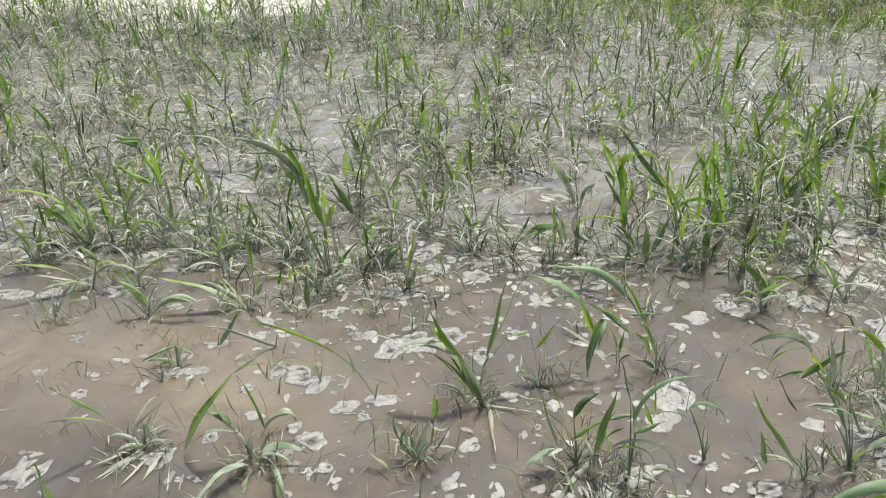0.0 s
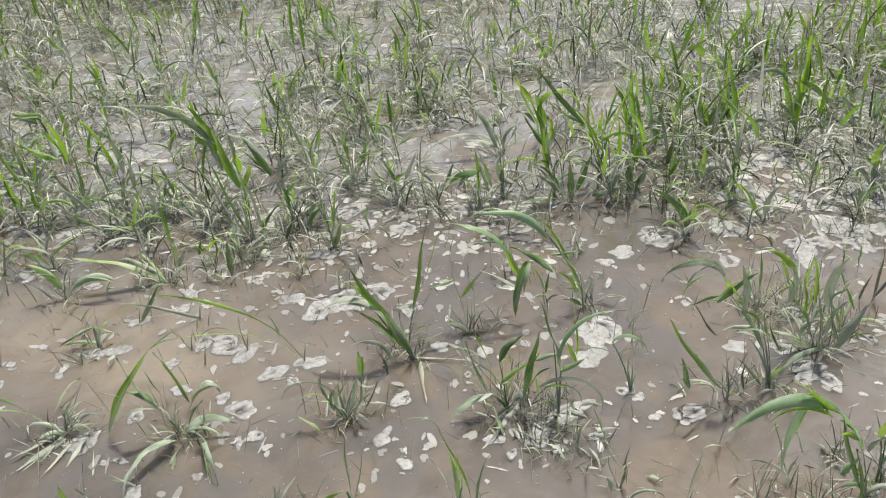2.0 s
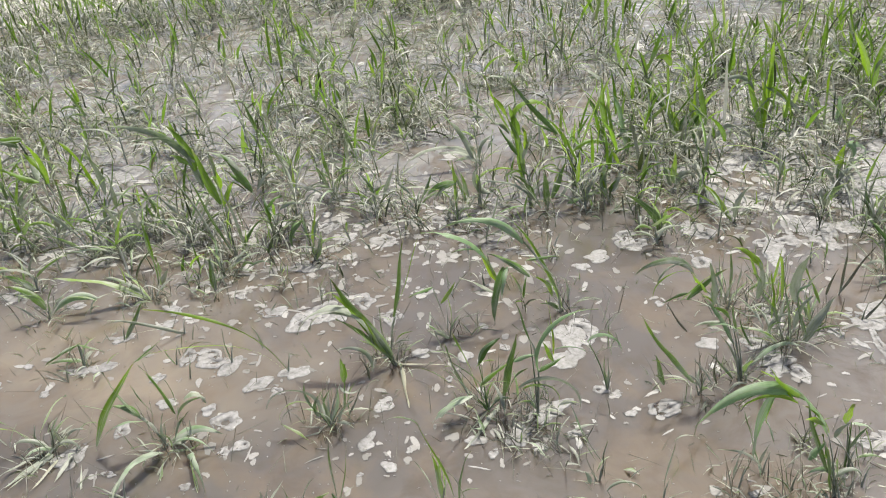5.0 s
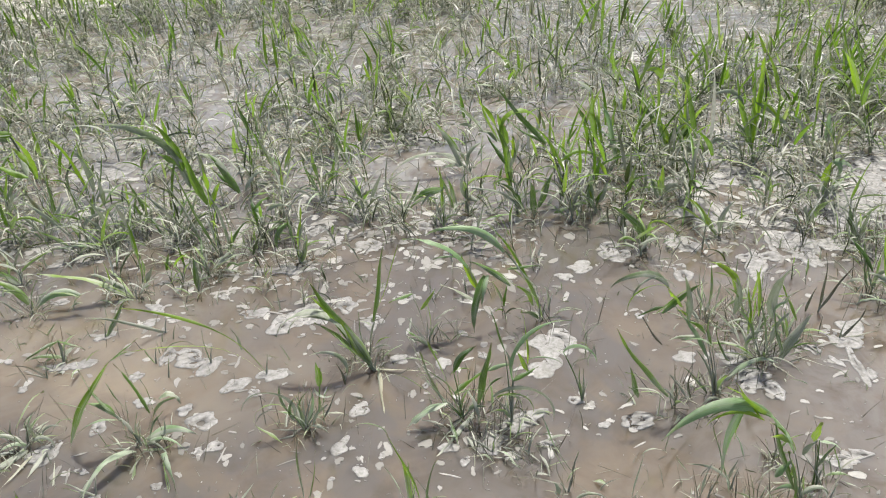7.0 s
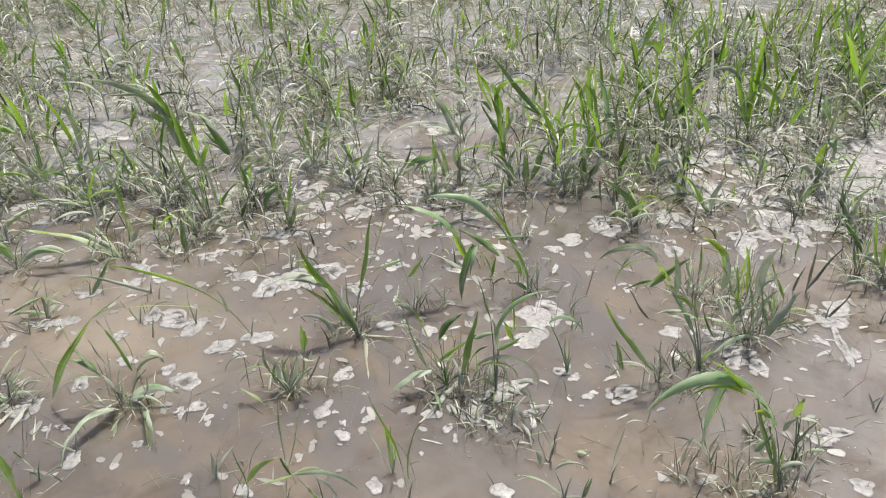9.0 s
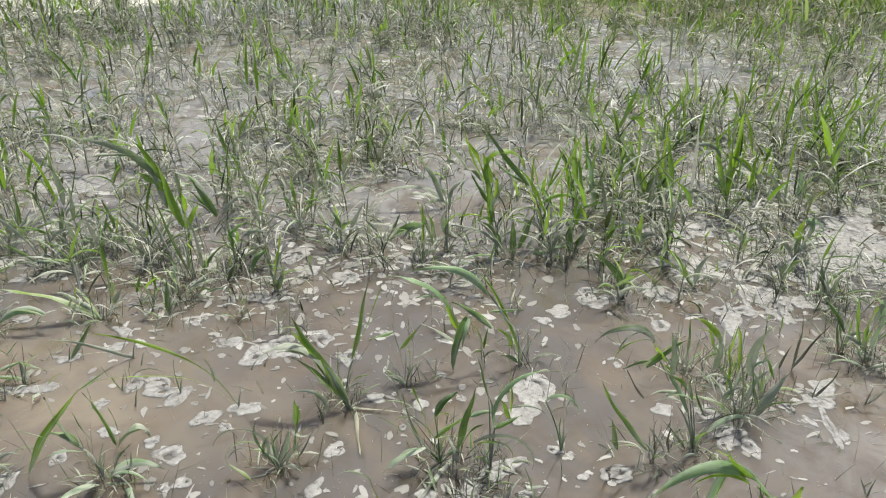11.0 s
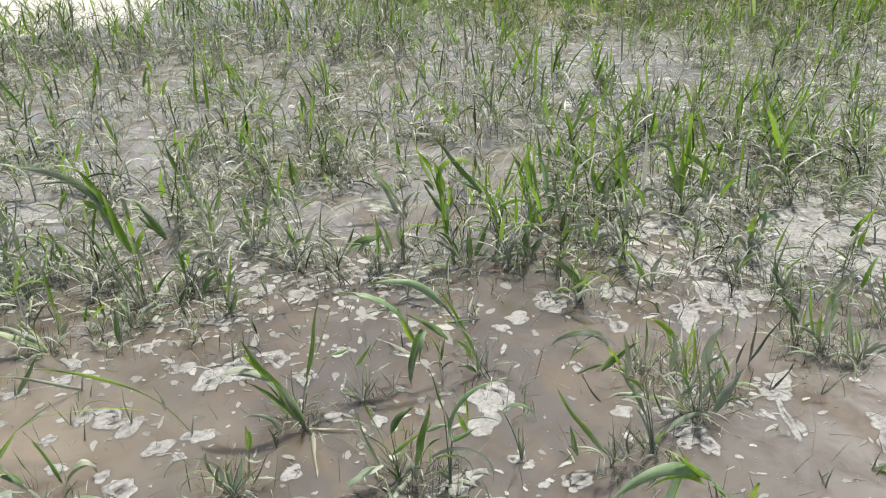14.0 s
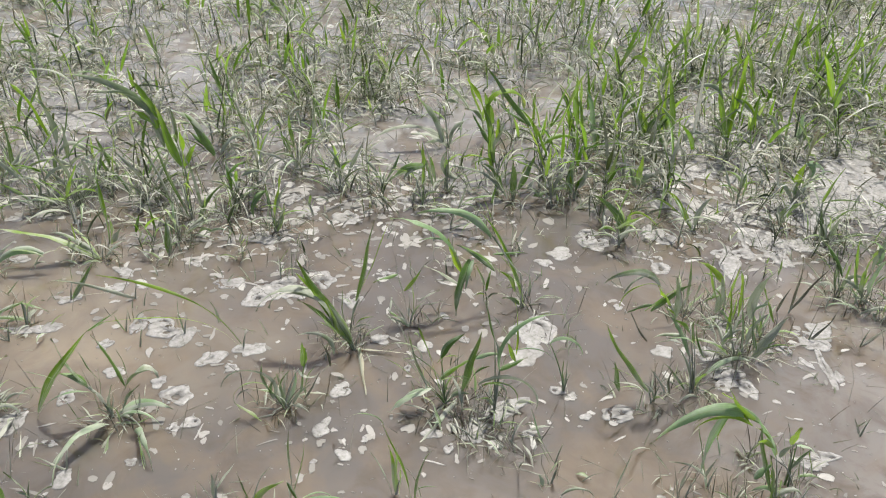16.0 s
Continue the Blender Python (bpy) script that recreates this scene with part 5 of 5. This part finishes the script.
seedling(2.27, 3.77, None, (8, 0.12), [
    (0.0, 170, 0.486, 64, -3, 47, "y"),
    (0.0, 131, 0.381, 65, -12, 48, "w")])
seedling(1.83, 3.62, None, (10, 0.12), [
    (0.0, 129, 0.376, 77, 20, 29, "y"),
    (0.0, 137, 0.252, 53, -2, 29, "g")])
seedling(1.09, 4.48, None, (8, 0.12), [
    (0.0, -150, 0.452, 80, -8, 54, "g"),
    (0.0, -32, 0.297, 76, -7, 32, "g")])
seedling(0.55, 4.54, None, (6, 0.1), [
    (0.0, 176, 0.304, 79, 60, 47, "g")])
seedling(-0.71, 4.87, None, (10, 0.12), [
    (0.0, 173, 0.434, 70, 4, 62, "g"),
    (0.0, -144, 0.363, 86, 32, 57, "g"),
    (0.0, 32, 0.251, 78, 5, 35, "d")])
seedling(-1.74, 4.31, None, (10, 0.12), [
    (0.0, 79, 0.225, 89, 15, 37, "g"),
    (0.0, -164, 0.298, 41, 24, 37, "d"),
    (0.0, -86, 0.347, 79, 0, 22, "d")])
seedling(-0.33, 4.31, None, (8, 0.12), [
    (0.0, 94, 0.271, 84, 10, 31, "d")])
seedling(1.12, 4.31, None, (8, 0.12), [
    (0.0, -149, 0.245, 79, 4, 35, "g")])
seedling(1.63, 4.29, None, (8, 0.12), [
    (0.0, 171, 0.255, 85, 40, 36, "y"),
    (0.0, 157, 0.4, -3, -123, 25, "g")])
seedling(-0.82, 3.47, None, (6, 0.12), [
    (0.0, 163, 0.293, 60, -23, 29, "d")])
seedling(0.18, 4.83, None, (6, 0.12), [
    (0.0, -14, 0.191, 69, -8, 30, "w")])
seedling(2.42, 3.58, None, (8, 0.1), [
    (0.0, 131, 0.324, 103, 100, 37, "y"),
    (0.0, 145, 0.405, 67, -8, 27, "d")])
seedling(2.94, 3.99, None, (8, 0.1), [
    (0.0, 159, 0.266, 71, 1, 42, "y")])
seedling(1.84, 2.09, None, (9, 0.1), [
    (0.0, 107, 0.241, 70, 8, 23, "g"),
    (0.0, 132, 0.155, 76, -18, 16, "d"),
    (0.0, 147, 0.205, 50, -17, 18, "m")])
seedling(2.36, 3.25, None, (6, 0.08), [
    (0.0, 169, 0.19, 77, 6, 37, "y")])
seedling(1.35, 1.42, None, (0, 0), [
    (0.0, -33, 0.128, 28, -43, 21, "g")])
seedling(2.06, 4.16, None, (6, 0.1), [
    (0.0, -178, 0.234, 80, 25, 39, "y")])
seedling(1.88, 4.44, None, (6, 0.1), [
    (0.0, 148, 0.272, 61, 53, 37, "y")])
seedling(2.29, 3.86, None, (8, 0.1), [
    (0.0, -176, 0.675, 81, 23, 34, "g")])
seedling(-1.83, 2.62, None, (10, 0.1), [
    (0.0, -153, 0.458, 93, 96, 46, "g"),
    (0.0, -99, 0.325, 37, -84, 30, "g"),
    (0.0, -152, 0.279, 66, 30, 36, "g")])
seedling(-1.64, 2.28, None, (6, 0.07), [
    (0.0, -153, 0.333, 56, 55, 32, "g"),
    (0.0, -145, 0.24, 44, 37, 16, "m")])
seedling(-1.47, 2.30, None, (6, 0.06), [
    (0.0, -157, 0.133, 57, 23, 25, "d")])
seedling(-1.66, 2.07, None, (8, 0.07), [
    (0.0, 17, 0.157, 85, 58, 22, "w"),
    (0.0, -75, 0.153, 103, 194, 18, "w")])
seedling(-1.96, 2.42, None, (10, 0.1), [
    (0.0, -132, 0.261, 97, 31, 32, "g"),
    (0.0, 12, 0.18, 64, -12, 25, "d")])
seedling(-1.77, 2.81, None, (8, 0.1), [
    (0.0, -173, 0.28, 77, 11, 32, "g"),
    (0.0, 16, 0.193, 73, 8, 21, "w")])
seedling(-1.11, 1.48, None, (0, 0), [
    (0.0, -139, 0.278, 71, 24, 25, "d")])
seedling(-1.17, 1.21, None, (0, 0), [
    (0.0, 128, 0.14, 83, 13, 29, "g")])
seedling(-0.80, 2.20, None, (4, 0.06), [
    (0.0, 99, 0.138, 85, 8, 20, "d")])
seedling(-0.83, 5.30, None, (6, 0.12), [
    (0.0, 164, 0.325, 60, -8, 58, "y")])
seedling(-1.05, 1.07, None, (0, 0), [
    (0.0, -127, 0.219, 90, 10, 20, "g")])
seedling(-0.09, 2.70, None, (12, 0.09), [
    (0.0, -174, 0.182, 90, 57, 20, "w"),
    (0.0, 15, 0.18, 71, 12, 21, "d")])
seedling(-0.25, 2.70, None, (12, 0.1), [
    (0.0, -170, 0.213, 95, 40, 21, "d"),
    (0.0, -8, 0.24, 73, 7, 23, "w")])
seedling(-0.97, 2.57, None, (14, 0.12), [
    (0.0, -151, 0.264, 92, 48, 21, "w"),
    (0.0, 1, 0.237, 67, 6, 21, "m")])
seedling(-1.22, 2.53, None, (14, 0.12), [
    (0.0, -136, 0.257, 96, 33, 21, "m"),
    (0.0, 46, 0.17, 49, 0, 22, "w")])
seedling(-1.53, 2.63, None, (12, 0.12), [
    (0.0, -171, 0.151, 89, 53, 23, "w"),
    (0.0, 35, 0.198, 57, 0, 23, "m")])
seedling(-0.79, 2.30, None, (10, 0.08), [
    (0.0, 18, 0.152, 63, 45, 17, "w")])
seedling(-1.13, 2.72, None, (10, 0.1), [
    (0.0, -138, 0.216, 78, 0, 25, "d")])
seedling(0.92, 2.83, None, (12, 0.1), [
    (0.0, -177, 0.187, 63, 12, 22, "m")])
seedling(1.36, 2.66, None, (12, 0.1), [
    (0.0, 168, 0.213, 62, 0, 22, "w"),
    (0.0, 43, 0.167, 94, 22, 22, "d")])
seedling(1.57, 2.33, None, (16, 0.1), [
    (0.0, 124, 0.149, 69, 5, 21, "d"),
    (0.0, -54, 0.148, 82, 0, 18, "m")])
seedling(1.68, 2.75, None, (10, 0.1), [
    (0.0, 40, 0.146, 83, 0, 21, "m")])
seedling(-0.35, 3.17, None, (8, 0.1), [
    (0.0, -132, 0.302, 76, 5, 26, "d"),
    (0.0, 9, 0.254, 61, -15, 23, "m")])
seedling(-0.67, 3.11, None, (8, 0.1), [
    (0.0, -147, 0.24, 78, 11, 23, "m"),
    (0.0, 24, 0.216, 67, -4, 24, "g")])
seedling(-0.17, 3.69, None, (8, 0.1), [
    (0.0, -167, 0.211, 78, -14, 30, "g"),
    (0.0, 20, 0.189, 55, -18, 27, "y")])
seedling(-1.36, 4.19, None, (8, 0.1), [
    (0.0, -176, 0.234, 77, 0, 31, "g"),
    (0.0, 33, 0.205, 54, -14, 28, "m")])
seedling(-1.85, 3.35, None, (8, 0.1), [
    (0.0, -78, 0.256, 88, 3, 28, "g")])
seedling(-1.11, 1.82, None, (5, 0.04), [
    ((0.0, -0.0, 0.08), -175, 0.143, -15, 30, 14, "d"),
    ((0.0, -0.0, 0.08), 42, 0.09, -36, 19, 12, "d"),
    ((-0.0, 0.0, 0.02), -178, 0.126, 19, 47, 14, "d"),
    ((0.0, -0.0, 0.08), -60, 0.071, -79, 7, 12, "m")], [(0.0, -0.0, 0.08), (-0.0, 0.0, 0.02)])
seedling(-1.13, 1.74, None, (0, 0), [
    (0.0, -150, 0.112, 75, 56, 8, "b"),
    (0.0, -158, 0.08, 49, 30, 6, "b")])
seedling(-0.85, 1.10, None, (0, 0), [
    (0.0, -49, 0.231, 86, 7, 24, "g"),
    (0.0, 116, 0.063, 85, 9, 15, "g")])
seedling(-0.85, 1.18, None, (0, 0), [
    (0.0, -175, 0.105, 97, 51, 17, "d")])
seedling(-0.80, 1.27, None, (0, 0), [
    (0.0, -143, 0.105, 58, 5, 8, "m")])
seedling(-0.44, 1.18, None, (3, 0.04), [
    (0.0, 121, 0.082, 88, 5, 13, "w")])
seedling(-0.47, 1.72, None, (0, 0), [
    (0.0, -159, 0.481, 72, 57, 20, "g"),
    ((-0.06, 0.0, 0.09), 177, 0.08, 91, 29, 10, "w")])
seedling(-0.84, 1.95, None, (0, 0), [
    (0.0, -141, 0.272, 47, 20, 13, "w")])
seedling(-1.03, 1.94, None, (0, 0), [
    (0.0, 39, 0.144, 53, 5, 18, "d")])
seedling(-0.82, 1.79, None, (0, 0), [
    (0.0, -158, 0.083, 69, -4, 7, "d")])
seedling(-0.65, 1.78, None, (0, 0), [
    (0.0, 160, 0.125, 78, -13, 5, "d")])
seedling(-0.76, 1.72, None, (0, 0), [
    (0.0, 13, 0.076, 81, 0, 5, "d")])
seedling(-0.26, 1.09, None, (0, 0), [
    (0.0, 76, 0.331, 79, -12, 10, "m")])
seedling(-0.35, 1.10, None, (0, 0), [
    (0.0, 169, 0.176, 102, 36, 8, "d"),
    (0.0, -17, 0.233, 88, 29, 9, "w"),
    ((0.01, -0.0, 0.08), 16, 0.093, 66, 60, 16, "g"),
    ((0.09, -0.0, 0.15), -3, 0.081, -66, 9, 10, "d")])
seedling(-0.16, 1.07, None, (0, 0), [
    ((-0.07, 0.0, 0.13), -2, 0.178, 24, 90, 10, "p"),
    ((-0.07, 0.0, 0.13), -150, 0.088, 16, 12, 9, "g"),
    ((-0.02, 0.0, 0.12), 3, 0.088, -33, 61, 8, "w"),
    ((-0.01, 0.0, 0.03), -150, 0.081, 69, 3, 26, "d")], [(-0.07, 0.0, 0.13), (-0.02, 0.0, 0.12), (-0.01, 0.0, 0.03)])
seedling(-0.17, 1.79, None, (7, 0.06), [
    (0.0, -39, 0.163, 87, 23, 17, "w"),
    ((0.02, -0.0, 0.12), -7, 0.28, 77, -5, 15, "d"),
    (0.0, -136, 0.182, 68, -27, 7, "d")])
seedling(0.01, 1.83, None, (5, 0.05), [
    (0.0, -166, 0.234, 79, 0, 8, "m"),
    ((-0.04, 0.0, 0.19), -165, 0.078, -2, 19, 15, "d"),
    ((-0.02, 0.0, 0.13), 15, 0.082, 46, -13, 13, "y"),
    ((0.02, -0.0, 0.09), -4, 0.084, 51, 31, 15, "m"),
    (0.0, -162, 0.103, 50, 6, 21, "d"),
    (0.0, 179, 0.12, 61, 1, 9, "m")])
seedling(0.10, 1.49, None, (9, 0.06), [
    (0.0, -148, 0.313, 73, -1, 19, "y"),
    ((-0.05, 0.0, 0.07), -178, 0.216, 68, 0, 10, "m"),
    ((-0.05, 0.0, 0.06), -165, 0.194, 71, -2, 9, "m"),
    ((-0.07, 0.0, 0.14), -176, 0.16, 107, 152, 9, "w"),
    ((-0.02, 0.0, 0.16), 14, 0.1, 80, 70, 22, "d"),
    ((-0.02, 0.0, 0.09), 6, 0.114, 50, 29, 19, "g"),
    ((0.04, -0.0, 0.05), -13, 0.203, 82, 6, 25, "d"),
    ((0.07, -0.0, 0.16), 2, 0.071, 28, 33, 13, "p"),
    ((-0.04, 0.0, 0.06), -156, 0.138, 15, 76, 29, "p"),
    ((0.03, -0.0, 0.01), -125, 0.185, -32, -65, 21, "m")], [(-0.05, 0.0, 0.07), (-0.05, 0.0, 0.06), (-0.02, 0.0, 0.16), (-0.02, 0.0, 0.09), (0.04, -0.0, 0.05), (-0.04, 0.0, 0.06)])
seedling(0.23, 1.47, (0, 0.141, 89), (10, 0.05), [
    ((-0.0, 0.0, 0.14), -6, 0.282, 108, 110, 21, "p"),
    ((0.0, -0.0, 0.14), -11, 0.086, 39, 3, 17, "d"),
    ((0.04, -0.0, 0.17), -166, 0.071, 64, -6, 14, "y"),
    ((0.04, -0.0, 0.19), 156, 0.159, 95, 26, 11, "y"),
    ((-0.02, 0.0, 0.24), 171, 0.13, 73, -2, 7, "d"),
    ((0.0, -0.0, 0.16), 138, 0.077, 85, 30, 12, "m"),
    ((-0.05, 0.0, 0.09), -5, 0.24, 48, 149, 14, "w")], [(-0.02, 0.0, 0.24), (-0.05, 0.0, 0.09)])
seedling(0.40, 1.99, None, (0, 0), [
    (0.0, -131, 0.1, 88, 15, 11, "w")])
seedling(0.43, 1.54, None, (0, 0), [
    (0.0, 145, 0.115, 79, -6, 8, "d"),
    (0.0, 77, 0.101, 85, 10, 8, "m"),
    ((-0.06, 0.0, 0.17), -17, 0.129, 66, 160, 12, "p")], [(-0.06, 0.0, 0.17)])
seedling(0.01, 1.11, None, (0, 0), [
    (0.0, -166, 0.333, 86, 17, 11, "g"),
    ((-0.07, 0.0, 0.31), -163, 0.096, 77, 102, 6, "w"),
    ((-0.0, 0.0, 0.07), -23, 0.175, 97, 35, 9, "d")])
seedling(-0.03, 1.19, None, (0, 0), [
    (0.0, 120, 0.142, 83, 13, 15, "g"),
    (0.0, -82, 0.163, 89, 3, 12, "g")])
seedling(0.34, 1.22, None, (3, 0.04), [
    ((-0.02, 0.0, 0.03), 162, 0.082, -3, -17, 6, "b"),
    (0.0, 139, 0.096, 43, -48, 4, "b"),
    (0.0, 15, 0.091, 72, -26, 6, "b")], [(-0.02, 0.0, 0.03)])
seedling(0.36, 1.11, None, (0, 0), [
    (0.0, 179, 0.148, 65, 60, 12, "p"),
    (0.0, -13, 0.054, 55, 87, 5, "d"),
    ((-0.03, 0.0, 0.09), -4, 0.103, 71, 149, 8, "w")], [(-0.03, 0.0, 0.09)])
seedling(0.40, 1.11, None, (0, 0), [
    (0.0, -16, 0.078, 74, -10, 11, "d")])
seedling(0.36, 1.28, None, (0, 0), [
    (0.0, 176, 0.193, 60, -11, 11, "p")])
seedling(0.47, 1.15, None, (0, 0), [
    (0.0, -64, 0.193, 93, 16, 8, "w"),
    ((0.01, -0.0, 0.18), -9, 0.07, 77, 137, 6, "w"),
    (0.0, -21, 0.074, 54, 26, 5, "m")])
seedling(1.01, 1.90, None, (11, 0.08), [
    (0.0, 148, 0.2, 65, 0, 13, "y"),
    (0.0, 8, 0.196, 81, -10, 13, "g"),
    (0.0, 139, 0.127, 63, -7, 15, "w")])
seedling(0.88, 1.88, None, (9, 0.08), [
    (0.0, -68, 0.19, 70, -19, 15, "w"),
    (0.0, 141, 0.155, 73, 11, 13, "m")])
seedling(1.09, 1.78, None, (7, 0.06), [
    (0.0, 171, 0.124, 81, 12, 11, "y")])
seedling(0.92, 1.15, None, (0, 0), [
    (0.0, 149, 0.183, 77, 4, 6, "d")])
seedling(0.88, 1.13, None, (0, 0), [
    (0.0, 161, 0.083, -3, -20, 7, "s")])
seedling(1.19, 1.37, None, (0, 0), [
    (0.0, 123, 0.055, 61, 13, 8, "b")])
seedling(0.76, 1.15, None, (8, 0.05), [
    (0.0, 177, 0.112, 71, -5, 7, "d")])
seedling(0.65, 1.17, None, (5, 0.04), [
    (0.0, -34, 0.068, 95, 63, 6, "b")])
seedling(0.85, 1.29, None, (5, 0.04), [
    (0.0, 130, 0.061, 61, 0, 6, "d")])
seedling(0.26, 1.35, None, (6, 0.04), [
    (0.0, -56, 0.057, 31, 51, 6, "m")])
seedling(0.17, 1.36, None, (7, 0.05), [
    (0.0, -168, 0.085, 62, 32, 7, "m")])


# ---- rubbish caught round the plants' feet ----
litter("dead_leaves", FEET, 3, 0.05, 0.0055, "short dead silted scraps caught round the plants", 51)
# Dark dead stalks, set thick here to stand in for shade as well.
g = np.random.RandomState(52)
at = np.repeat(np.array(FEET), 4, 0) + g.normal(0, 0.03, (4 * len(FEET), 2))
m = len(at)
tagged(blades("dead_stalks", STALK, at[:, 0], at[:, 1], g.uniform(0.02, 0.13, m), g.uniform(0.0015, 0.0042, m), g.uniform(0.2, 1.55, m), g.uniform(-0.2, 0.7, m), g.uniform(0, 6.283, m),
              g.uniform(-1, 1, m), 52), "thin dark dead stalks round the plants' feet", "stalks", kind="stuff")

# ---- common tufts in the thick grass ----
KINDS = []
for i in range(12):
    rng = random.Random(60 + i)
    tall = rng.uniform(0.08, 0.17)
    rows = []
    turn = rng.uniform(0, 360)
    for j in range(5):                  # blades leave the stem on alternate sides, the youngest upright
        f = 0.2 + 0.2 * j
        rows.append((f, turn + 180 * j + rng.uniform(-35, 35), rng.uniform(0.09, 0.2), rng.uniform(45, 75), rng.uniform(30, 120), rng.uniform(9, 16), "mwwgg"[j] if i % 3 else "mmwwd"[j]))
    rows.append((1.0, turn, rng.uniform(0.1, 0.18), rng.uniform(70, 95), rng.uniform(-10, 30), rng.uniform(10, 17), "gydyggwgymgy"[i]))
    KINDS.append(((rng.uniform(0, 360), tall, rng.uniform(65, 92)), rows))
TUFTS = random.Random(77)
PROTO = {}
for x, y in scatter(155, -3.4, 3.8, 2.3, 6.2, lambda x, y: 0.08 + thick(x, y) * 0.6 + (0.3 if thick(x, y) > 0 and y < 4 else 0), TUFTS):
    i = TUFTS.randrange(len(KINDS))
    m = pose(x, y, 0, 0, 0, TUFTS.uniform(0, 360))
    if i in PROTO:
        ob = copy_thing(PROTO[i], m)
    else:
        ob = PROTO[i] = seedling(x, y, KINDS[i][0], (0, 0.0), KINDS[i][1], (), False)
    k = TUFTS.uniform(0.7, 1.25)
    ob.scale = (k, k, k)
